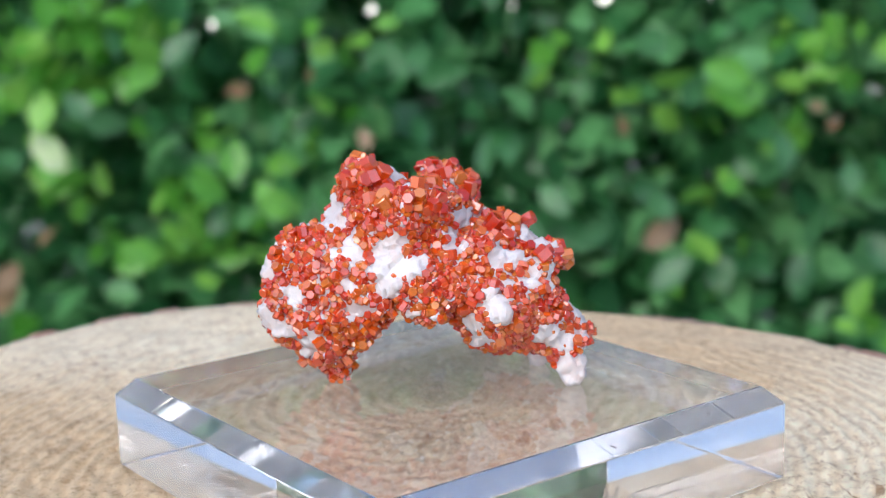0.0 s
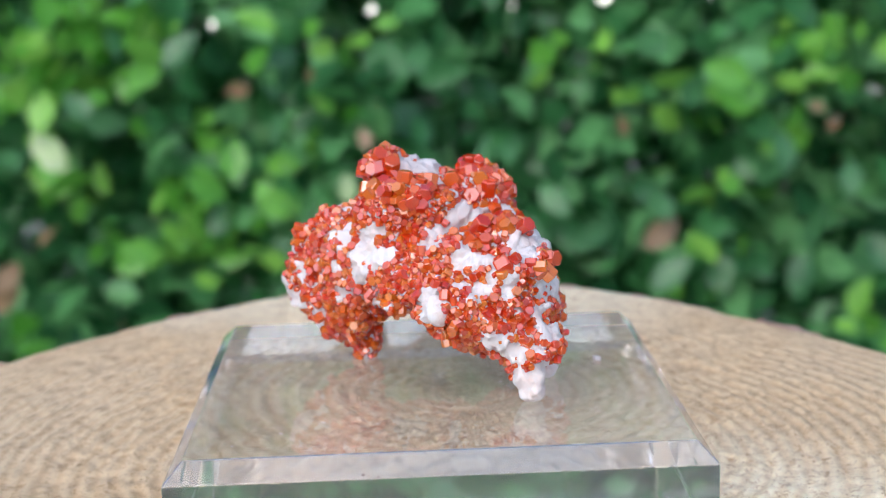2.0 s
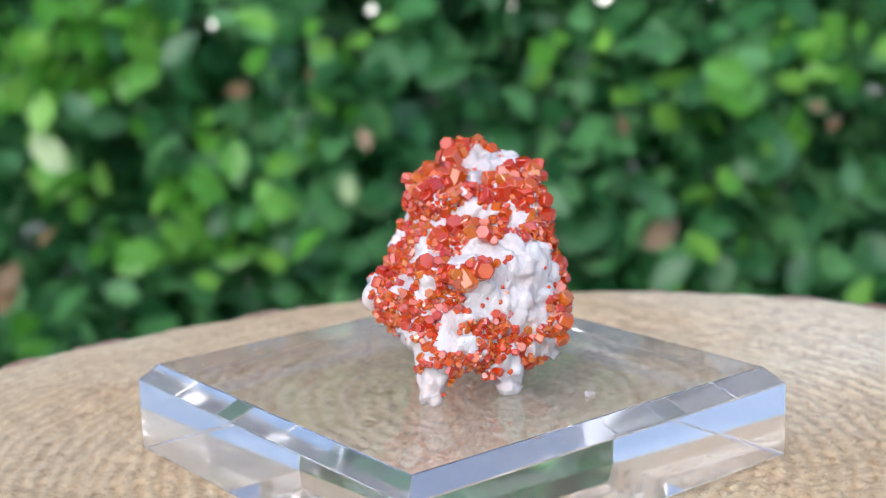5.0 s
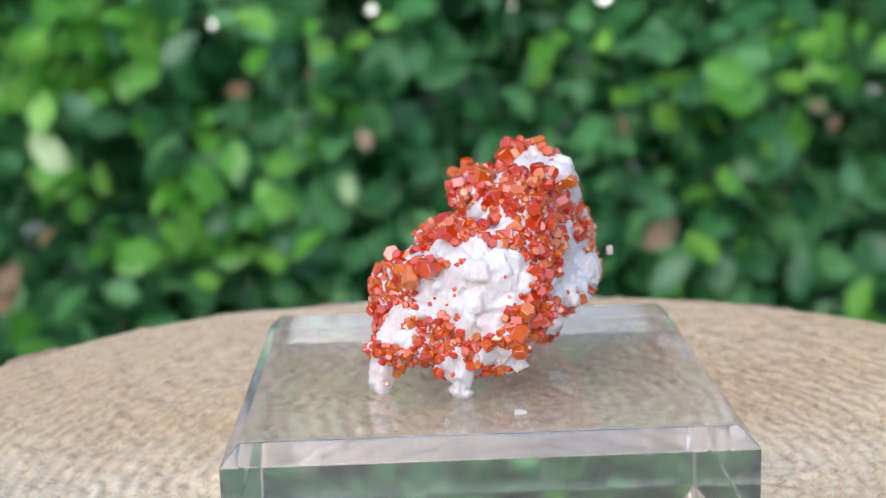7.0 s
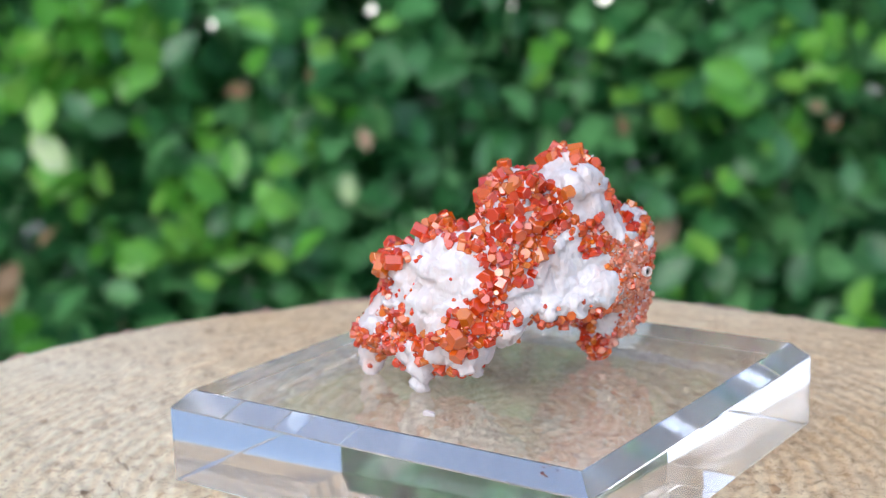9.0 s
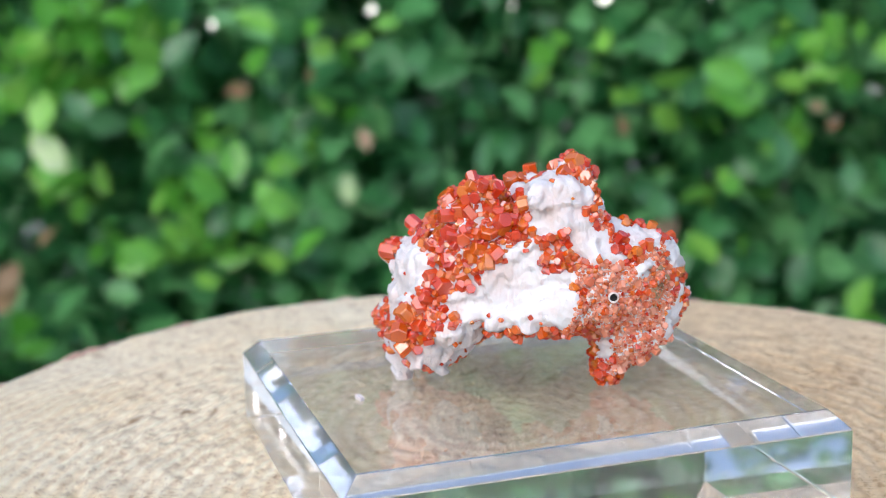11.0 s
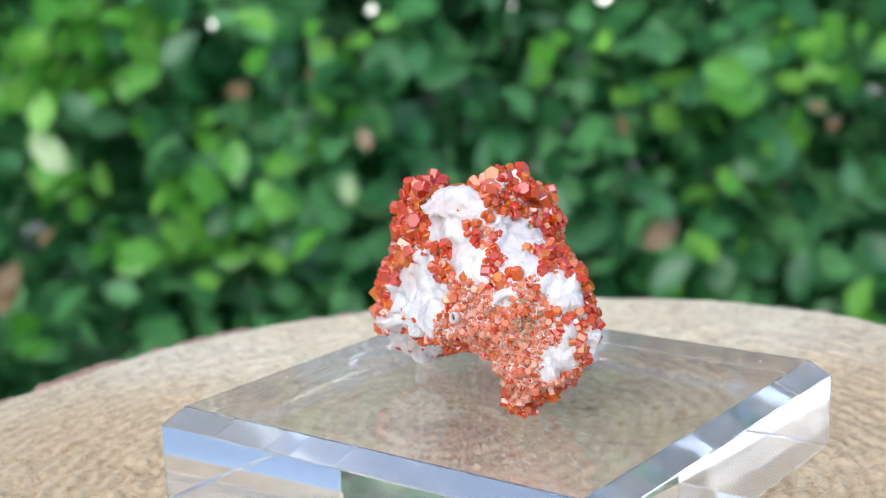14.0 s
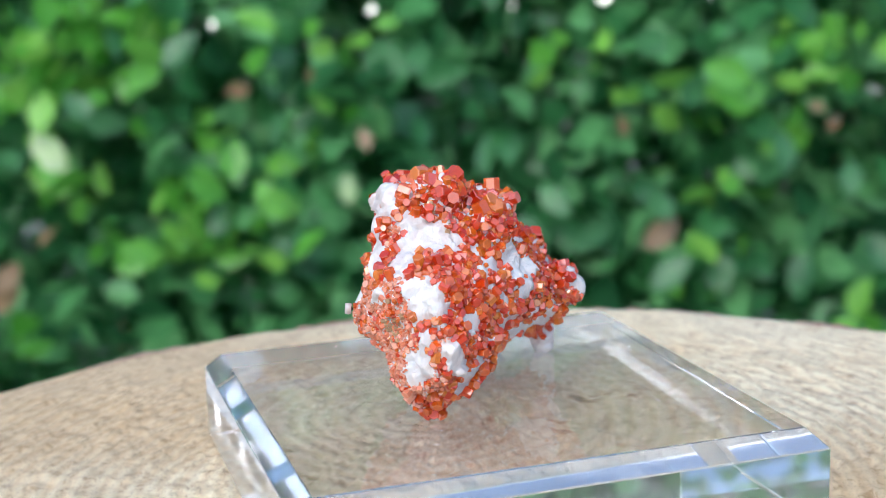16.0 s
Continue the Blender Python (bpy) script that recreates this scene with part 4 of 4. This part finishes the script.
crusted(-16.2, 1.2, 12.0, 0.8)
crusted(-15.8, 4.0, 28.4, 0.8)
crusted(-15.8, 3.2, 28.8, 0.8)
crusted(-15.4, 3.2, 28.4, 0.8)
crusted(-15.4, 4.0, 16.4, 0.8)
crusted(-15.0, 6.4, 17.6, 0.8)
crusted(-15.0, 7.2, 19.6, 1.9)
crusted(-14.6, 7.6, 19.2, 1.7)
crusted(-14.6, 6.0, 22.8, 0.8)
crusted(-14.2, 6.8, 22.0, 0.8)
crusted(-13.8, 7.6, 17.6, 0.8)
crusted(-13.4, 8.4, 18.8, 0.8)
crusted(-11.4, 8.0, 17.2, 0.8)
crusted(-11.0, 7.6, 16.8, 0.8)
crusted(-1.0, 0.0, 14.0, 1.5)

earthy(-21.4, 0.0, 24.8, 0.6)
earthy(-21.4, -0.4, 20.8, 0.6)
earthy(-21.4, -0.4, 21.6, 0.6)
earthy(-21.0, 0.4, 21.2, 0.9)
earthy(-21.0, 0.4, 24.0, 0.6)
earthy(-20.6, 0.4, 20.0, 0.7)
earthy(-20.6, 1.6, 22.8, 0.6)
earthy(-20.2, 1.6, 21.2, 0.6)
earthy(-20.2, 0.8, 18.8, 0.6)
earthy(-20.2, 1.2, 20.0, 0.6)
earthy(-14.6, 1.2, 29.2, 0.6)
earthy(-14.2, 0.4, 30.0, 0.6)
earthy(-13.8, 0.4, 31.6, 0.6)
earthy(-13.8, -0.4, 30.8, 0.6)
earthy(-13.4, -0.8, 30.4, 0.9)
earthy(-12.6, -2.8, 29.2, 1.1)
earthy(-12.6, -4.0, 28.8, 0.9)
earthy(-12.6, -2.0, 29.6, 1.0)
earthy(-11.8, -4.8, 28.8, 0.6)
earthy(-4.2, 2.8, 30.0, 0.6)

BASE_Z = 9.97
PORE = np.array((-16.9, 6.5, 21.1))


def beyond(table, p):
    """How far p lies outside the nearest of the patches, in millimetres."""
    t = table[:, :3] - p
    return (np.sqrt((t * t).sum(1)) - table[:, 3]).min()


def build_rock(spec):
    h = 0.29
    lo, hi = np.array((-26.0, -15.0, 8.5)), np.array((16.0, 14.0, 37.0))
    axes = [np.arange(lo[q], hi[q], h) for q in range(3)]
    dims = [len(a) for a in axes]
    field = rock_field(axes).ravel()
    g = np.stack(np.meshgrid(*axes, indexing="ij"), -1).reshape(-1, 3)
    out = np.array((-0.35, 0.92, 0.1))
    along = (g - PORE) @ out
    off = np.sqrt(np.maximum(((g - PORE) ** 2).sum(1) - along ** 2, 0))
    field = np.maximum(field, np.where(np.abs(along) < 2.5, 0.42 - off, -9))
    verts, faces = skin(field.reshape(dims), lo, h)
    me = mesh_of("rock", verts, faces, BARITE, True)
    normals = np.array([v.normal for v in me.vertices])
    moved = []
    for v, nrm in zip(verts, normals):
        p = Vector(v)
        blades = abs(noise.noise(Vector((p.x * 1.3 + p.z * 0.8, p.y * 1.3, p.z * 0.35))))
        near, cells = noise.voronoi(p * 0.30)
        cell = cells[0]
        way = Vector((noise.noise(cell * 7.1), noise.noise(cell * 5.3 + Vector((9, 0, 0))), noise.noise(cell * 6.7 + Vector((0, 9, 0))))).normalized()
        ledge = (p.dot(way) / 2.2) % 1.0
        d = 0.2 * noise.noise(p * 0.42) + 0.22 * noise.noise(p * 0.95) + 0.25 * (blades - 0.22) + 0.25 * (min(0.5, near[1] - near[0]) - 0.2) + 0.7 * (ledge - 0.5) + 0.05 * noise.noise(p * 2.6)
        q = v + nrm * d
        q[2] = max(q[2], BASE_Z + 0.02)
        moved.append(q)
    moved = np.array(moved)
    me.vertices.foreach_set("co", ((moved - (0, 0, BASE_Z)) / 1000).ravel())
    me.update()
    part("rock", me, spec, "white to pinkish bladed rock")
    cent = np.array([f.center for f in me.polygons]) * 1000 + (0, 0, BASE_Z)
    nrm = np.array([f.normal for f in me.polygons])
    return cent, nrm


def crystal_turn(rng, n, spread):
    axis = (n + spread * Vector((rng.gauss(0, 1), rng.gauss(0, 1), rng.gauss(0, 1)))).normalized()
    if axis.dot(n) < -0.1:
        axis = (axis + 1.0 * n).normalized()
    return axis.to_track_quat("Z", "Y").to_matrix().to_4x4() @ Matrix.Rotation(rng.uniform(0, 1.05), 4, "Z")


def joined(name, rows, shapes, mat, spec, label):
    V, F, at = [], [], 0
    for size, place, k in rows:
        sv, sf = shapes[k]
        V += [place @ Vector(v) for v in sv]
        F += [tuple(q + at for q in f) for f in sf]
        at += len(sv)
    return tagged(part(name, mesh_of(name, V, F, mat), spec, label), kind="stuff")


def build_specimen():
    rng = random.Random(5)
    spec = tagged(new("mineral_specimen"), "cluster of orange-red hexagonal crystals on white bladed rock", "mineral specimen")
    cent, nrm = build_rock(spec)
    bare_at, group_at = np.array(BARE), np.array(CLUSTERS)
    crust_at, earth_at = np.array(CRUST), np.array(EARTHY)
    shapes = [prism(1, q) for q in (0.55, 0.8, 1.05)]
    meshes = [mesh_of("crystal", *s, CRYSTAL) for s in shapes]
    grid, red, druse, clay = {}, [], [], []

    def free(p, size, pack):
        key = tuple((p // 1.3).astype(int))
        for dx in (-1, 0, 1):
            for dy in (-1, 0, 1):
                for dz in (-1, 0, 1):
                    for o, s in grid.get((key[0] + dx, key[1] + dy, key[2] + dz), ()):
                        if ((o - p) ** 2).sum() < (pack * (s + size)) ** 2:
                            return False
        grid.setdefault(key, []).append((p, size))
        return True

    def grow(rows, p, n, size, sink, spread, pack):
        if p[2] < BASE_Z + 0.4 * size or not free(p, size, pack):
            return
        place = Matrix.Translation((p + (sink * size) * n - (0, 0, BASE_Z)) / 1000) @ crystal_turn(rng, Vector(n), spread) @ Matrix.Scale(size / 1000, 4)
        rows.append((size, place, rng.randrange(3)))

    # what covers each spot of the rock
    kind = []
    for p, n in zip(cent, nrm):
        ragged = 0.3 * noise.noise(Vector(p) * 0.9) + 0.12 * noise.noise(Vector(p) * 2.2)
        if ((p - PORE) ** 2).sum() < 0.9:
            kind.append("")
        elif beyond(group_at, p) < -0.2 + ragged:
            kind.append("large")
        elif beyond(bare_at, p) < 0.45 + ragged:
            kind.append("white")
        elif beyond(earth_at, p) < 0.1 and rng.random() < 0.6:
            kind.append("clay")
        elif beyond(group_at, p) < 0.5 + ragged:
            kind.append("large")
        elif beyond(crust_at, p) < 0.6 + ragged:
            kind.append("druse")
        else:
            kind.append("small")
    order = list(range(len(cent)))
    # three sweeps: the large crystals first, then what fits between them
    for sweep, pack in ((0, 0.34), (1, 0.31), (2, 0.27)):
        rng.shuffle(order)
        for f in order:
            p, n, what = cent[f], nrm[f], kind[f]
            if what == "large" and sweep < 2:
                size = rng.uniform(1.2, 2.0) if sweep == 0 else rng.uniform(0.7, 1.1)
                grow(red, p, n, size, rng.uniform(-0.45, -0.1), 0.9, pack)
            elif what == "small" and sweep == 1:
                grow(red, p, n, rng.uniform(0.6, 1.15), rng.uniform(-0.35, 0.0), 0.9, pack)
            elif what in ("small", "large") and sweep == 2:
                grow(red, p, n, rng.uniform(0.4, 0.7), -0.25, 1.2, pack)
            elif what == "druse" and sweep == 2:
                grow(druse if rng.random() < 0.8 else red, p, n, min(1.0, 0.25 + rng.expovariate(1 / 0.18)), -0.3, 1.2, 0.24)
            elif what == "clay" and sweep == 2:
                grow(clay if rng.random() < 0.6 else red, p, n, rng.uniform(0.25, 0.55), -0.2, 1.0, 0.25)
            elif what == "white" and sweep == 2 and rng.random() < 0.004:
                grow(red, p, n, rng.uniform(0.3, 0.6), -0.2, 0.9, pack)
    red.sort(key=lambda q: -q[0])
    for size, place, k in red[:300]:
        part("crystal", meshes[k], spec).matrix_basis = place
    joined("crystal_growth", red[300:], shapes, CRYSTAL_CRUST, spec, "dense growth of small orange-red crystals")
    V, F = [], []
    side = Vector((0.35, -0.92, -0.1)).to_track_quat("Z", "Y").to_matrix()
    for i in range(16):
        for k in range(6):
            a, b = 2 * math.pi * i / 16, 2 * math.pi * k / 6
            r = 0.46 + 0.10 * math.cos(b) * (1 + 0.25 * math.sin(3 * a))
            V.append((Vector(PORE - (0, 0, BASE_Z)) + side @ Vector((r * math.cos(a), r * math.sin(a), 0.35 * math.sin(b) - 0.3))) / 1000)
            F.append((i * 6 + k, (i + 1) % 16 * 6 + k, (i + 1) % 16 * 6 + (k + 1) % 6, i * 6 + (k + 1) % 6))
    part("pore_rim", mesh_of("pore_rim", V, F, BARITE, True), spec, "pale rim of a small dark hole")
    # a disc set in the hole, its shade put into the colour
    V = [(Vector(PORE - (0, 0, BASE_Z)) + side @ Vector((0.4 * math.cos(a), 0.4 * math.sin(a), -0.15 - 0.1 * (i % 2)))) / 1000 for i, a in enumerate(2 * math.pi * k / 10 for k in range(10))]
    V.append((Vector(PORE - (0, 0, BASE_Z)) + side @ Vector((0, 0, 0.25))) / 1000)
    part("pore_shade_disc", mesh_of("pore_shade_disc", V, [(i, (i + 1) % 10, 10) for i in range(10)], PORE_SHADE, True), spec, "black disc painted as the shade in a small hole")
    joined("druse", druse, shapes, DRUSE, spec, "sparkling pale orange druse of tiny crystals")
    joined("clay", clay, shapes, CLAY, spec, "brown earthy clay between the crystals")
    return spec


def build_chip():
    chip = tagged(new("mineral_chip"), "tiny white mineral splinter lying on the acrylic display base", "mineral chip")
    bm = bmesh.new()
    bmesh.ops.create_cube(bm, size=1.0)
    for v in bm.verts:
        v.co = Vector((v.co.x * 0.0011 * (1.2 if v.co.y > 0 else 0.8), v.co.y * 0.0006, (v.co.z + 0.5) * 0.0004 * (1.3 if v.co.x > 0 else 0.8)))
    bmesh.ops.bevel(bm, geom=bm.edges[:], offset=0.00006, segments=1, affect="EDGES")
    bm.transform(pose(0.0084, 0.0114, 0, 0, 0, -40))
    me = bpy.data.meshes.new("splinter")
    bm.to_mesh(me)
    bm.free()
    me.materials.append(BARITE)
    part("splinter", me, chip)
    return chip


build_ground()
build_hedge()
build_backdrop()
LOG = build_log()
STAND = build_stand()
SPECIMEN = build_specimen()
CHIP = build_chip()


# ---- what moves: the log turns on its axis and carries the block and the specimen ----
def turned(t):
    ts = (0, 1.5, 3, 4.2, 5.2, 6.3, 8, 9.2, 10.2, 11.3, 12, 13.4, 15, 16)
    ds = (0, 0.66, 1.55, 1.9, 1.2, 0.4, 0.5, 0, -0.8, -1.5, -1.3, -1.2, -0.9, -0.7)
    return -18.047 * t + float(np.interp(t, ts, ds))


def motions():
    steps = [0.5 * i for i in range(33)]
    walk(LOG, [(t, pose(0, 0, 0, 0, 0, turned(t))) for t in steps])
    walk(STAND, [(t, pose(0, 0, 0.0, 0, 0, turned(t))) for t in steps])
    walk(CHIP, [(t, pose(0, 0, BASE_Z / 1000, 0, 0, turned(t))) for t in steps])
    walk(SPECIMEN, [(t, pose(0, 0, BASE_Z / 1000, 0, 0, turned(t))) for t in steps])


motions()
